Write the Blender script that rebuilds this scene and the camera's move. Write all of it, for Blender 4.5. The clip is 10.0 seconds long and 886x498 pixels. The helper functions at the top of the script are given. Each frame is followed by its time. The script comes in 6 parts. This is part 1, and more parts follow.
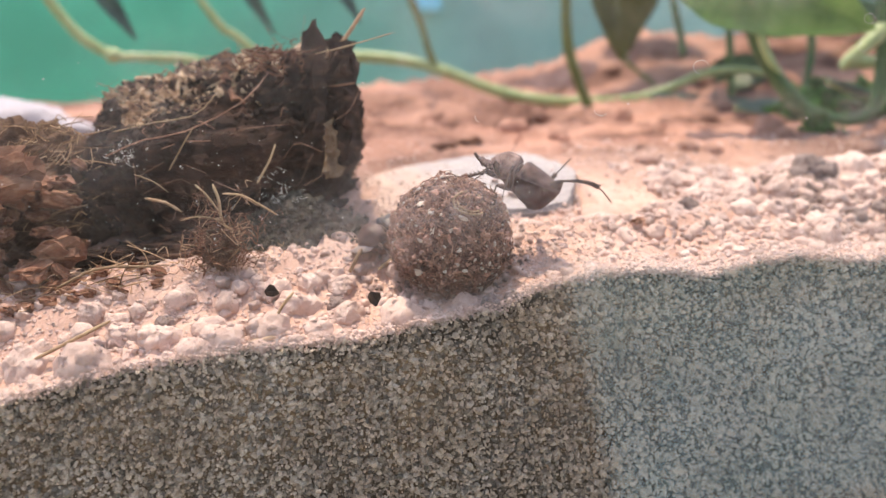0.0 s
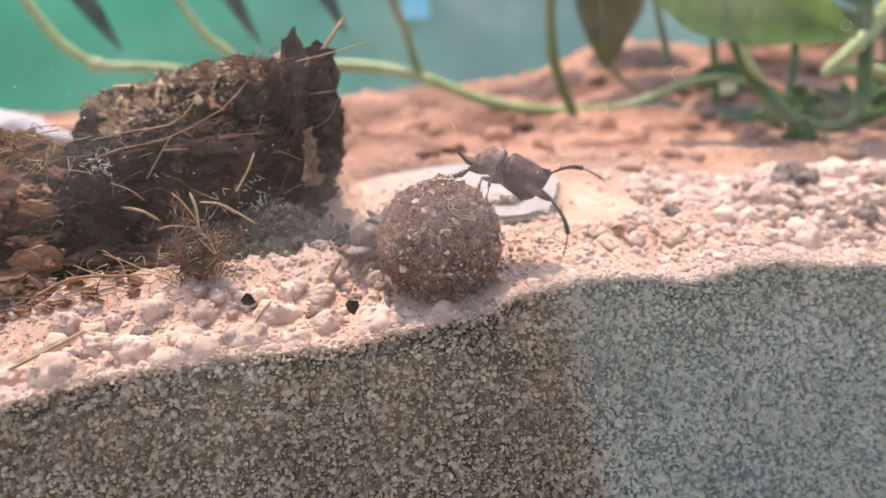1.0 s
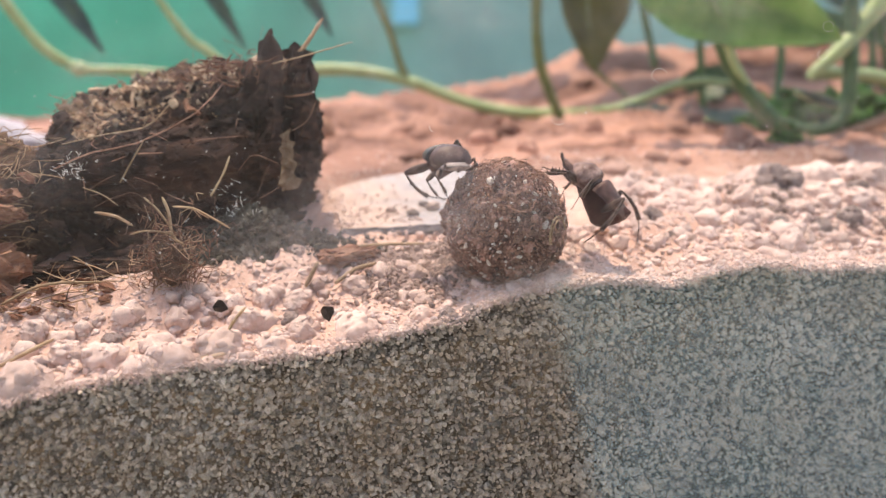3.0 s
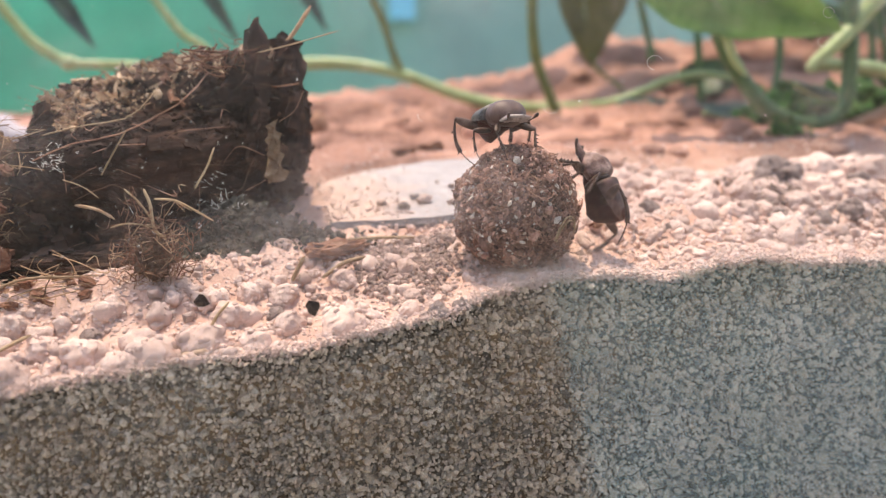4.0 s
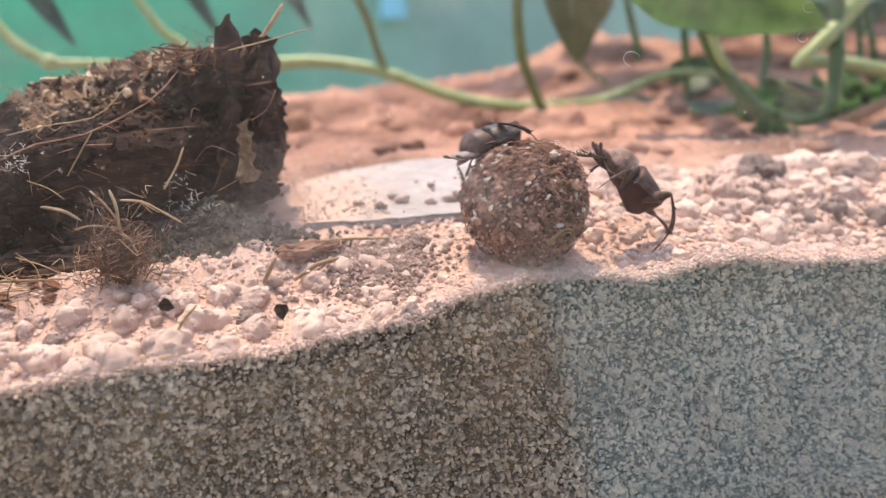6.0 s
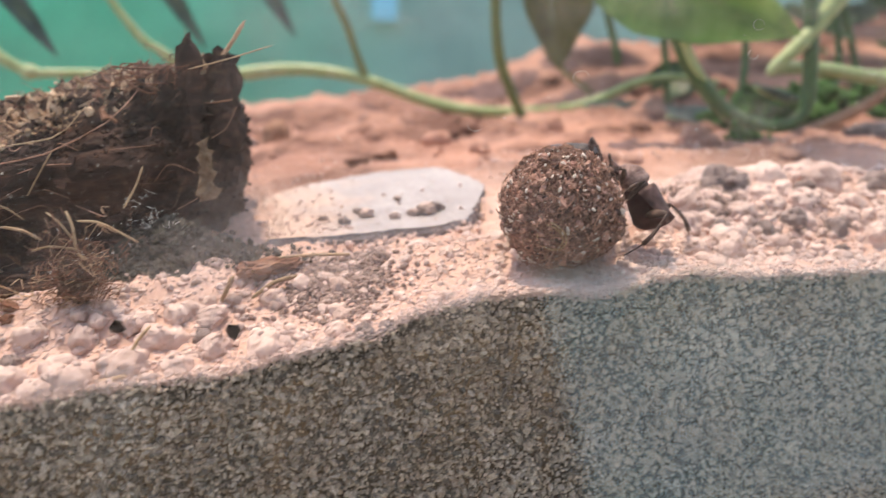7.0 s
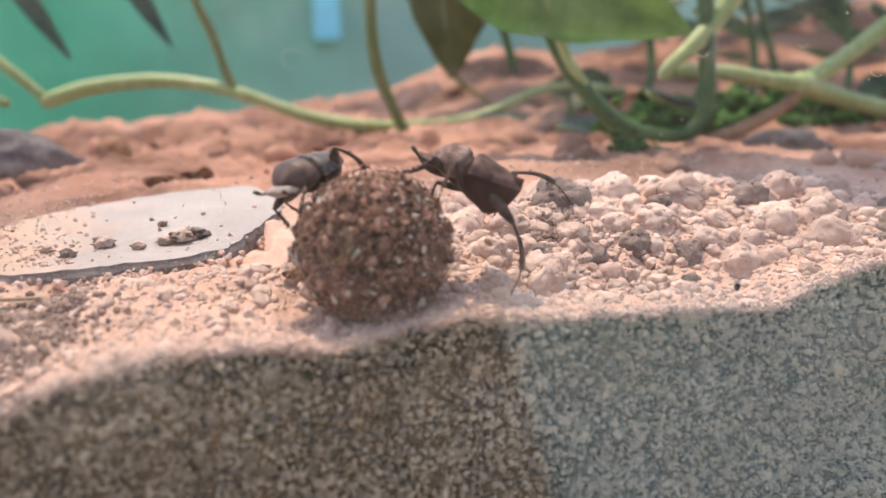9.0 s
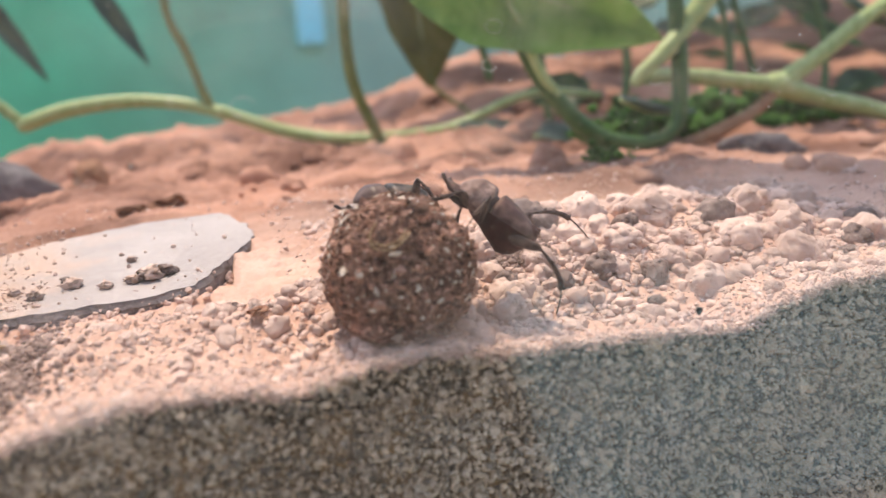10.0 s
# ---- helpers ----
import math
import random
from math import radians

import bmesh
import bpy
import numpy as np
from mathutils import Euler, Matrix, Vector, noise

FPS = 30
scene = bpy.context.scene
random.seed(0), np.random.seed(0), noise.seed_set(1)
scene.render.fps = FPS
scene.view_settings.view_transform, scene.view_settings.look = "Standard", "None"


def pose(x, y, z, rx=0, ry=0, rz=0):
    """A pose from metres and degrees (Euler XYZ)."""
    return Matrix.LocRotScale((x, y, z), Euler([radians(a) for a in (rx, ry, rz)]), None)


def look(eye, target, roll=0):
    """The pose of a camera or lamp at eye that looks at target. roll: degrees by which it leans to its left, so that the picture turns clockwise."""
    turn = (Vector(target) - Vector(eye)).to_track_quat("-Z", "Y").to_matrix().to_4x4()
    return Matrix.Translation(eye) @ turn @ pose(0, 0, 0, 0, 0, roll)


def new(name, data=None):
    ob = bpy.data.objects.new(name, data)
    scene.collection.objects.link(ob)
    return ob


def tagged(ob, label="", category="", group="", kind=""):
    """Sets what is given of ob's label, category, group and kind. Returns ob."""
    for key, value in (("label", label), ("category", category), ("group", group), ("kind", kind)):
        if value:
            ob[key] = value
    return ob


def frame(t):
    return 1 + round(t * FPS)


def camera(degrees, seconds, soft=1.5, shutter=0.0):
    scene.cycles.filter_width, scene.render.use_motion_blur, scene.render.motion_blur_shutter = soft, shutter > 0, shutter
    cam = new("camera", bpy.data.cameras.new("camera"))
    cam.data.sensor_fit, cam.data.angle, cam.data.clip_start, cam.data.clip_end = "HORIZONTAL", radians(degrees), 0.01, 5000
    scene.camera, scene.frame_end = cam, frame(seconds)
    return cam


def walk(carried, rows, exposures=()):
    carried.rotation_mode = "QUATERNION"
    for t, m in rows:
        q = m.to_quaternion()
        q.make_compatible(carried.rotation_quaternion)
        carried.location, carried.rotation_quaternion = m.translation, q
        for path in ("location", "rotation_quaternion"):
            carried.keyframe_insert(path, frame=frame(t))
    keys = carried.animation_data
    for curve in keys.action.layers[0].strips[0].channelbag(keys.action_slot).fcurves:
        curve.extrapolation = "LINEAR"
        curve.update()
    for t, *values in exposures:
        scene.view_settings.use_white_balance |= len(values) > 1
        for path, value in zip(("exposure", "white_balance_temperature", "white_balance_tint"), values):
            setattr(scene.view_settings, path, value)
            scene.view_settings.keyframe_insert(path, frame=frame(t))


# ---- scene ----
cam = camera(57.5, 10.0, soft=1.25, shutter=0.5)
PATH = [
    (0, (-0.00597, -0.19428, 0.03972), (0.20530, 0.77523, -0.08443), -0.41),
    (0.5, (-0.00484, -0.19409, 0.03929), (0.20413, 0.77677, -0.07800), -0.50),
    (1, (-0.00274, -0.19389, 0.03904), (0.21988, 0.77452, -0.07330), -0.59),
    (1.5, (-0.00215, -0.19365, 0.03907), (0.22620, 0.77354, -0.07234), -0.60),
    (2, (-0.00131, -0.19364, 0.03897), (0.22754, 0.77372, -0.06987), -0.58),
    (2.5, (-0.00018, -0.19344, 0.03942), (0.23087, 0.77365, -0.06714), -0.64),
    (4, (0.00523, -0.18634, 0.03698), (0.23870, 0.77970, -0.07365), -0.83),
    (4.5, (0.00619, -0.18646, 0.03699), (0.24269, 0.77883, -0.07387), -0.80),
    (5, (0.00871, -0.18401, 0.03657), (0.24640, 0.78100, -0.07416), -0.82),
    (5.5, (0.01029, -0.18321, 0.03669), (0.25110, 0.78101, -0.07417), -0.90),
    (6.8, (0.01779, -0.18442, 0.03979), (0.25720, 0.77979, -0.07416), -1.35),
    (7, (0.02193, -0.18749, 0.04165), (0.26352, 0.77623, -0.07180), -1.44),
    (7.5, (0.04292, -0.18050, 0.04752), (0.30099, 0.77915, -0.06417), -2.46),
    (8, (0.06340, -0.16322, 0.04423), (0.36004, 0.78683, -0.05279), -2.10),
    (8.5, (0.07739, -0.15732, 0.03604), (0.36887, 0.79543, -0.04943), -1.83),
    (9, (0.08919, -0.15074, 0.03728), (0.36080, 0.80777, -0.04932), -2.15),
    (9.5, (0.09249, -0.15449, 0.04260), (0.35809, 0.80545, -0.04661), -3.14),
    (10, (0.09674, -0.15281, 0.04526), (0.37345, 0.80372, -0.04681), -4.13),
]
walk(cam, [(t, look(eye, target, roll)) for t, eye, target, roll in PATH], [(0, 0.41, 7950, 12), (5.5, 0.41, 7950, 12), (7.5, 0.26, 7950, 12), (9, 0.19, 8150, 12), (10, 0.20, 8150, 12)])
cam.data.dof.use_dof = True
cam.data.dof.focus_distance = 0.205
cam.data.dof.aperture_fstop = 9.0

# ---- world, sun and exposure ----
world = bpy.data.worlds.new("sky")
scene.world = world
world.use_nodes = True
wt = world.node_tree
sky = wt.nodes.new("ShaderNodeTexSky")
sky.sky_type = "NISHITA"
sky.sun_disc = False
sky.sun_elevation = radians(79)
sky.sun_rotation = radians(-32)
wt.links.new(sky.outputs[0], wt.nodes["Background"].inputs[0])
wt.nodes["Background"].inputs[1].default_value = 0.36
sun = new("sun", bpy.data.lights.new("sun", "SUN"))
sun.data.energy = 3.35
sun.data.angle = radians(0.6)
sun.data.color = (1.0, 0.93, 0.84)
sun.matrix_world = look((-0.10, 0.16, 0.98), (0, 0, 0))

RNG = np.random.default_rng(7)


# ---- materials ----
def shader(name):
    m = bpy.data.materials.new(name)
    m.use_nodes = True
    nt = m.node_tree
    return m, nt, nt.nodes["Principled BSDF"]


def ramp(nt, fac, stops):
    r = nt.nodes.new("ShaderNodeValToRGB")
    while len(r.color_ramp.elements) < len(stops):
        r.color_ramp.elements.new(0.5)
    for e, (p, c) in zip(r.color_ramp.elements, stops):
        e.position, e.color = p, (*c, 1)
    nt.links.new(fac, r.inputs[0])
    return r.outputs[0]


def tex_noise(nt, scale, detail=4.0, rough=0.6, stretch=(1, 1, 1)):
    tc = nt.nodes.new("ShaderNodeTexCoord")
    mp = nt.nodes.new("ShaderNodeMapping")
    mp.inputs["Scale"].default_value = stretch
    n = nt.nodes.new("ShaderNodeTexNoise")
    n.inputs["Scale"].default_value = scale
    n.inputs["Detail"].default_value = detail
    n.inputs["Roughness"].default_value = rough
    nt.links.new(tc.outputs["Object"], mp.inputs[0])
    nt.links.new(mp.outputs[0], n.inputs["Vector"])
    return n.outputs["Fac"]


def blend(nt, fac, a, b, mode="MIX"):
    n = nt.nodes.new("ShaderNodeMix")
    n.data_type, n.blend_type = "RGBA", mode
    for sock, v in ((n.inputs[0], fac), (n.inputs[6], a), (n.inputs[7], b)):
        if isinstance(v, (int, float)):
            sock.default_value = v
        elif isinstance(v, tuple):
            sock.default_value = (*v, 1)
        else:
            nt.links.new(v, sock)
    return n.outputs[2]


def relief(nt, bsdf, height, strength, distance):
    b = nt.nodes.new("ShaderNodeBump")
    b.inputs["Strength"].default_value = strength
    b.inputs["Distance"].default_value = distance
    nt.links.new(height, b.inputs["Height"])
    nt.links.new(b.outputs[0], bsdf.inputs["Normal"])


def rough_mat(name, low, mid, high, big=60.0, small=900.0, bump=0.6, depth=0.0006, roughness=0.9, island=0.0, each=0.0, stretch=(1, 1, 1), spec=0.25, spread=0.8):
    """Matte natural surface: broad tint, fine grain, relief, and a random tint by piece."""
    m, nt, b = shader(name)
    broad = tex_noise(nt, big, 3.0, 0.55, stretch)
    fine = tex_noise(nt, small, 5.0, 0.7, stretch)
    c1 = ramp(nt, broad, [(0.3, low), (0.52, mid), (0.72, high)])
    c2 = ramp(nt, fine, [(0.3, low), (0.5, mid), (0.7, high)])
    col = blend(nt, 0.55, c1, c2)
    if island:
        g = nt.nodes.new("ShaderNodeNewGeometry")
        v = ramp(nt, g.outputs["Random Per Island"], [(0.0, (1 - 0.92 * spread,) * 3), (0.16, (1 - 0.85 * spread,) * 3), (0.34, (1 - 0.4 * spread,) * 3), (0.6, (1.0, 1.0, 1.0)), (1.0, (1 + 0.32 * spread,) * 3)])
        col = blend(nt, island, col, v, "MULTIPLY")
    if each:
        g = nt.nodes.new("ShaderNodeObjectInfo")
        v = ramp(nt, g.outputs["Random"], [(0.0, (0.7, 0.66, 0.64)), (0.5, (1.0, 0.98, 0.96)), (1.0, (1.15, 1.12, 1.08))])
        col = blend(nt, each, col, v, "MULTIPLY")
    nt.links.new(col, b.inputs["Base Color"])
    b.inputs["Roughness"].default_value = roughness
    b.inputs["Specular IOR Level"].default_value = spec
    if bump:
        relief(nt, b, fine, bump, depth)
    return m


SAND_TOP = rough_mat("dry_sand", (0.50, 0.285, 0.215), (0.66, 0.425, 0.335), (0.76, 0.545, 0.465), 35, 900, 0.8, 0.0006)
SAND_GRAIN = rough_mat("sand_grains", (0.34, 0.235, 0.16), (0.50, 0.39, 0.295), (0.69, 0.605, 0.50), 38, 1700, 0.4, 0.0002, 0.6, island=1.0, spec=0.4, spread=0.78)
# Dark sand colour that paints the shade in the gaps between front grains.
SAND_SHADE = rough_mat("sand_gap_shade", (0.05, 0.034, 0.023), (0.12, 0.088, 0.058), (0.2, 0.15, 0.105), 60, 1500, 0.8, 0.0005)
CLOD = rough_mat("soil_clods", (0.565, 0.385, 0.325), (0.70, 0.52, 0.455), (0.80, 0.65, 0.59), 170, 1500, 1.0, 0.0005, each=0.8)
def redder_shaded_behind(m):
    """Towards the back: darker red earth along an uneven line, with humus and painted shade."""
    nt = m.node_tree
    b = nt.nodes["Principled BSDF"]
    col = b.inputs["Base Color"].links[0].from_socket
    tc = nt.nodes.new("ShaderNodeTexCoord")
    sep = nt.nodes.new("ShaderNodeSeparateXYZ")
    nt.links.new(tc.outputs["Object"], sep.inputs[0])
    add = nt.nodes.new("ShaderNodeMath")
    add.operation = "MULTIPLY_ADD"
    add.inputs[1].default_value = 0.09
    nt.links.new(tex_noise(nt, 26, 4), add.inputs[0])
    nt.links.new(sep.outputs[1], add.inputs[2])
    f = ramp(nt, add.outputs[0], [(0.10, (0, 0, 0)), (0.20, (1, 1, 1))])
    # Soft dark patches: humus stains and shade alike, put into the colour.
    humus = ramp(nt, tex_noise(nt, 20, 4, 0.6, (0.6, 1, 1)), [(0.42, (0.36, 0.31, 0.30)), (0.53, (0.80, 0.77, 0.76)), (0.62, (1.1, 1.08, 1.06))])
    col2 = blend(nt, 1.0, blend(nt, 1.0, col, (0.72, 0.60, 0.555), "MULTIPLY"), humus, "MULTIPLY")
    nt.links.new(blend(nt, f, col, col2), b.inputs["Base Color"])


redder_shaded_behind(SAND_TOP)
DUNG_DUST = rough_mat("dung_dust", (0.2, 0.13, 0.11), (0.34, 0.235, 0.2), (0.52, 0.4, 0.34), 200, 1300, 0.6, 0.0004, island=1.0, spread=0.4)
CRUMB = rough_mat("crumbs", (0.565, 0.375, 0.305), (0.70, 0.51, 0.44), (0.80, 0.64, 0.57), 150, 1500, 0.9, 0.0004, island=1.0, spread=0.3)
GREY_CLOD = rough_mat("grey_clods", (0.15, 0.11, 0.10), (0.27, 0.20, 0.18), (0.42, 0.325, 0.295), 200, 1000, 1.0, 0.0007)
DUNG = rough_mat("dung", (0.075, 0.036, 0.026), (0.21, 0.107, 0.079), (0.43, 0.265, 0.20), 170, 1400, 1.0, 0.0007)
DUNG_GRAIN = rough_mat("dung_grains", (0.18, 0.084, 0.060), (0.39, 0.205, 0.152), (0.64, 0.44, 0.355), 300, 1500, 0.4, 0.0003, 0.8, island=1.0)
PALE_GRAIN = rough_mat("pale_grains", (0.42, 0.33, 0.26), (0.6, 0.5, 0.42), (0.8, 0.73, 0.64), 300, 1500, 0.3, 0.0002, 0.6)
DUNG_FIBRE = rough_mat("dung_fibres", (0.15, 0.068, 0.045), (0.34, 0.172, 0.117), (0.55, 0.35, 0.255), 200, 900, 0.3, 0.0002, 0.7, island=0.8)
WOOD = rough_mat("rotten_wood", (0.008, 0.005, 0.004), (0.040, 0.020, 0.0138), (0.165, 0.083, 0.055), 32, 420, 1.0, 0.0012, 0.9, stretch=(0.45, 1, 1.3))
WOOD_FLAKE = rough_mat("wood_flakes", (0.22, 0.115, 0.06), (0.5, 0.31, 0.18), (0.76, 0.60, 0.43), 70, 700, 0.9, 0.0006, 0.85, island=0.8, stretch=(0.4, 1, 1))
CRUST = rough_mat("weathered_crust", (0.30, 0.17, 0.09), (0.64, 0.45, 0.29), (0.88, 0.76, 0.62), 60, 800, 0.9, 0.0006, 0.9, island=0.9, spread=0.6)
BARK = rough_mat("red_bark", (0.07, 0.028, 0.018), (0.22, 0.098, 0.060), (0.46, 0.28, 0.19), 120, 600, 0.9, 0.0006, 0.85, each=0.9, stretch=(0.3, 1, 1))
FIBRE = rough_mat("straw", (0.22, 0.13, 0.07), (0.4, 0.27, 0.16), (0.6, 0.46, 0.3), 100, 900, 0.4, 0.0002, 0.6, each=0.8, stretch=(0.3, 1, 1))
ROOT = rough_mat("root_fibres", (0.27, 0.15, 0.085), (0.45, 0.28, 0.17), (0.66, 0.5, 0.35), 100, 900, 0.4, 0.0002, 0.7, island=0.8)
SLATE = rough_mat("pale_slab", (0.29, 0.25, 0.235), (0.40, 0.35, 0.335), (0.51, 0.455, 0.435), 30, 500, 0.25, 0.0003, 0.55, spec=0.4)
def dusted(m):
    """Blown sand thickens on the stone towards its buried end."""
    nt = m.node_tree
    b = nt.nodes["Principled BSDF"]
    col = b.inputs["Base Color"].links[0].from_socket
    tc = nt.nodes.new("ShaderNodeTexCoord")
    sep = nt.nodes.new("ShaderNodeSeparateXYZ")
    nt.links.new(tc.outputs["Object"], sep.inputs[0])
    add = nt.nodes.new("ShaderNodeMath")
    add.operation = "MULTIPLY_ADD"
    add.inputs[1].default_value = 0.07
    nt.links.new(tex_noise(nt, 55, 5, 0.65), add.inputs[0])
    nt.links.new(sep.outputs[0], add.inputs[2])
    f = ramp(nt, add.outputs[0], [(0.076, (0.9, 0.9, 0.9)), (0.100, (0.0, 0.0, 0.0))])
    nt.links.new(blend(nt, f, col, (0.58, 0.38, 0.28)), b.inputs["Base Color"])


dusted(SLATE)
ROCK_AND_EDGE_SHADE = rough_mat("grey_rock_and_edge_shade", (0.08, 0.07, 0.075), (0.18, 0.16, 0.165), (0.32, 0.29, 0.29), 40, 300, 0.9, 0.002)
PALE_ROCK = rough_mat("pale_rock", (0.35, 0.31, 0.33), (0.48, 0.43, 0.45), (0.6, 0.56, 0.57), 40, 300, 0.6, 0.001)
RED_ROCK = rough_mat("red_earth", (0.22, 0.1, 0.06), (0.36, 0.19, 0.12), (0.5, 0.3, 0.2), 40, 300, 0.8, 0.002)
STEM = rough_mat("green_stem", (0.19, 0.28, 0.09), (0.34, 0.43, 0.18), (0.54, 0.60, 0.36), 40, 250, 0.2, 0.0005, 0.45, spec=0.4, stretch=(1, 1, 0.4))
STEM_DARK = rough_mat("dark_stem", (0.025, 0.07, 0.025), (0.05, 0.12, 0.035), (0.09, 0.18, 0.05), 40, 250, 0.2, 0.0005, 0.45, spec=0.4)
STEM_OLIVE = rough_mat("olive_stem", (0.07, 0.09, 0.02), (0.14, 0.16, 0.04), (0.24, 0.24, 0.08), 40, 250, 0.2, 0.0005, 0.5, spec=0.4)
STEM_RED = rough_mat("reddish_root", (0.2, 0.1, 0.06), (0.32, 0.18, 0.11), (0.45, 0.3, 0.2), 60, 300, 0.4, 0.0005, 0.7)
HUMUS = rough_mat("grey_humus", (0.030, 0.026, 0.019), (0.078, 0.068, 0.052), (0.20, 0.175, 0.14), 90, 1100, 0.9, 0.0006, island=0.7, spread=0.5)
HEAP = rough_mat("fibrous_heap", (0.045, 0.024, 0.016), (0.125, 0.07, 0.046), (0.29, 0.185, 0.13), 60, 500, 1.0, 0.001, stretch=(0.4, 1, 1))
MOSS = rough_mat("moss", (0.022, 0.07, 0.014), (0.05, 0.15, 0.028), (0.12, 0.29, 0.055), 60, 500, 0.8, 0.001, 0.8, island=0.6)


def leaf_mat(name, low, mid, high):
    m, nt, b = shader(name)
    c = ramp(nt, tex_noise(nt, 55, 4), [(0.3, low), (0.5, mid), (0.72, high)])
    nt.links.new(c, b.inputs["Base Color"])
    b.inputs["Roughness"].default_value = 0.4
    tr = nt.nodes.new("ShaderNodeBsdfTranslucent")
    nt.links.new(c, tr.inputs[0])
    mix = nt.nodes.new("ShaderNodeMixShader")
    mix.inputs[0].default_value = 0.55
    nt.links.new(b.outputs[0], mix.inputs[1])
    nt.links.new(tr.outputs[0], mix.inputs[2])
    nt.links.new(mix.outputs[0], nt.nodes["Material Output"].inputs[0])
    relief(nt, b, tex_noise(nt, 300, 4), 0.2, 0.0005)
    return m


LEAF = leaf_mat("bright_leaf", (0.18, 0.33, 0.09), (0.31, 0.48, 0.16), (0.46, 0.60, 0.26))
LEAF_OLD = leaf_mat("yellowing_leaf", (0.12, 0.11, 0.02), (0.2, 0.19, 0.04), (0.3, 0.26, 0.08))
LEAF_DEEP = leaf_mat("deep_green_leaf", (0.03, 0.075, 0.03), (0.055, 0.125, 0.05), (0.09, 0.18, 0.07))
LEAF_DARK = leaf_mat("dark_leaf", (0.07, 0.115, 0.10), (0.125, 0.19, 0.155), (0.19, 0.26, 0.21))


def shell_mat(name, dust, tint, gloss=0.27, shine=0.6, dirt=(0.42, 0.32, 0.27)):
    """Black chitin with fine pitting and a film of pale dust."""
    m, nt, b = shader(name)
    patch = tex_noise(nt, 330, 5, 0.65)
    pits = tex_noise(nt, 2600, 3, 0.6)
    d = ramp(nt, patch, [(0.42, (0, 0, 0)), (0.68, (dust, dust, dust))])
    col = blend(nt, d, tint, dirt)
    nt.links.new(col, b.inputs["Base Color"])
    r = ramp(nt, patch, [(0.4, (gloss, gloss, gloss)), (0.7, (0.65, 0.65, 0.65))])
    nt.links.new(r, b.inputs["Roughness"])
    b.inputs["Specular IOR Level"].default_value = shine
    relief(nt, b, pits, 0.35, 0.00015)
    return m


SHELL = shell_mat("beetle_shell", 0.5, (0.022, 0.016, 0.015), 0.36, 0.45)
SHELL_SATIN = shell_mat("satin_shell", 0.45, (0.075, 0.038, 0.032), 0.42, 0.35, (0.29, 0.195, 0.17))
SHELL_DUSTY = shell_mat("dusty_shell", 0.9, (0.15, 0.088, 0.076), 0.6, 0.15, (0.50, 0.345, 0.295))
SHELL_BACK = shell_mat("dusty_back", 0.6, (0.055, 0.024, 0.021), 0.5, 0.22, (0.26, 0.155, 0.13))
SHELL_PALE = shell_mat("pale_dusty_shell", 0.9, (0.21, 0.165, 0.15), 0.42, 0.4, (0.45, 0.355, 0.32))
BELLY = shell_mat("beetle_belly", 0.35, (0.050, 0.015, 0.012), 0.55, 0.12, (0.15, 0.06, 0.048))
LEG = shell_mat("beetle_leg", 0.35, (0.045, 0.022, 0.017), 0.42, 0.3, (0.34, 0.22, 0.17))


def plain(name, color, roughness=0.8, glow=0.0, big=3.0):
    m, nt, b = shader(name)
    c = ramp(nt, tex_noise(nt, big, 4), [(0.3, tuple(v * 0.8 for v in color)), (0.7, tuple(min(1, v * 1.15) for v in color))])
    nt.links.new(c, b.inputs["Base Color"])
    b.inputs["Roughness"].default_value = roughness
    if glow:
        nt.links.new(c, b.inputs["Emission Color"])
        b.inputs["Emission Strength"].default_value = glow
    return m


def two_tone(name, left, right):
    """Paint that turns from one colour to another along the wall."""
    m, nt, b = shader(name)
    tc = nt.nodes.new("ShaderNodeTexCoord")
    sep = nt.nodes.new("ShaderNodeSeparateXYZ")
    nt.links.new(tc.outputs["Object"], sep.inputs[0])
    add = nt.nodes.new("ShaderNodeMath")
    add.operation = "MULTIPLY_ADD"
    add.inputs[1].default_value, add.inputs[2].default_value = 0.9, 0.35
    nt.links.new(sep.outputs[0], add.inputs[0])
    c = ramp(nt, add.outputs[0], [(0.2, left), (0.75, right)])
    n = ramp(nt, tex_noise(nt, 5.0, 3), [(0.35, (0.8, 0.8, 0.8)), (0.65, (1.1, 1.1, 1.1))])
    nt.links.new(blend(nt, 1.0, c, n, "MULTIPLY"), b.inputs["Base Color"])
    b.inputs["Roughness"].default_value = 0.7
    return m


TEAL = two_tone("teal_paint", (0.078, 0.55, 0.32), (0.27, 0.46, 0.39))
BLUE = plain("light_blue_paint", (0.22, 0.72, 0.9), 0.6)
ROOM_WALL = plain("dim_wall", (0.22, 0.19, 0.165))
PAVING = plain("grey_paving", (0.4, 0.38, 0.35))
# Glow of the added panel whose reflection veils the pane.
REFLECTION_GLOW = plain("reflection_glow", (0.48, 0.80, 1.0), glow=0.53, big=1.2)


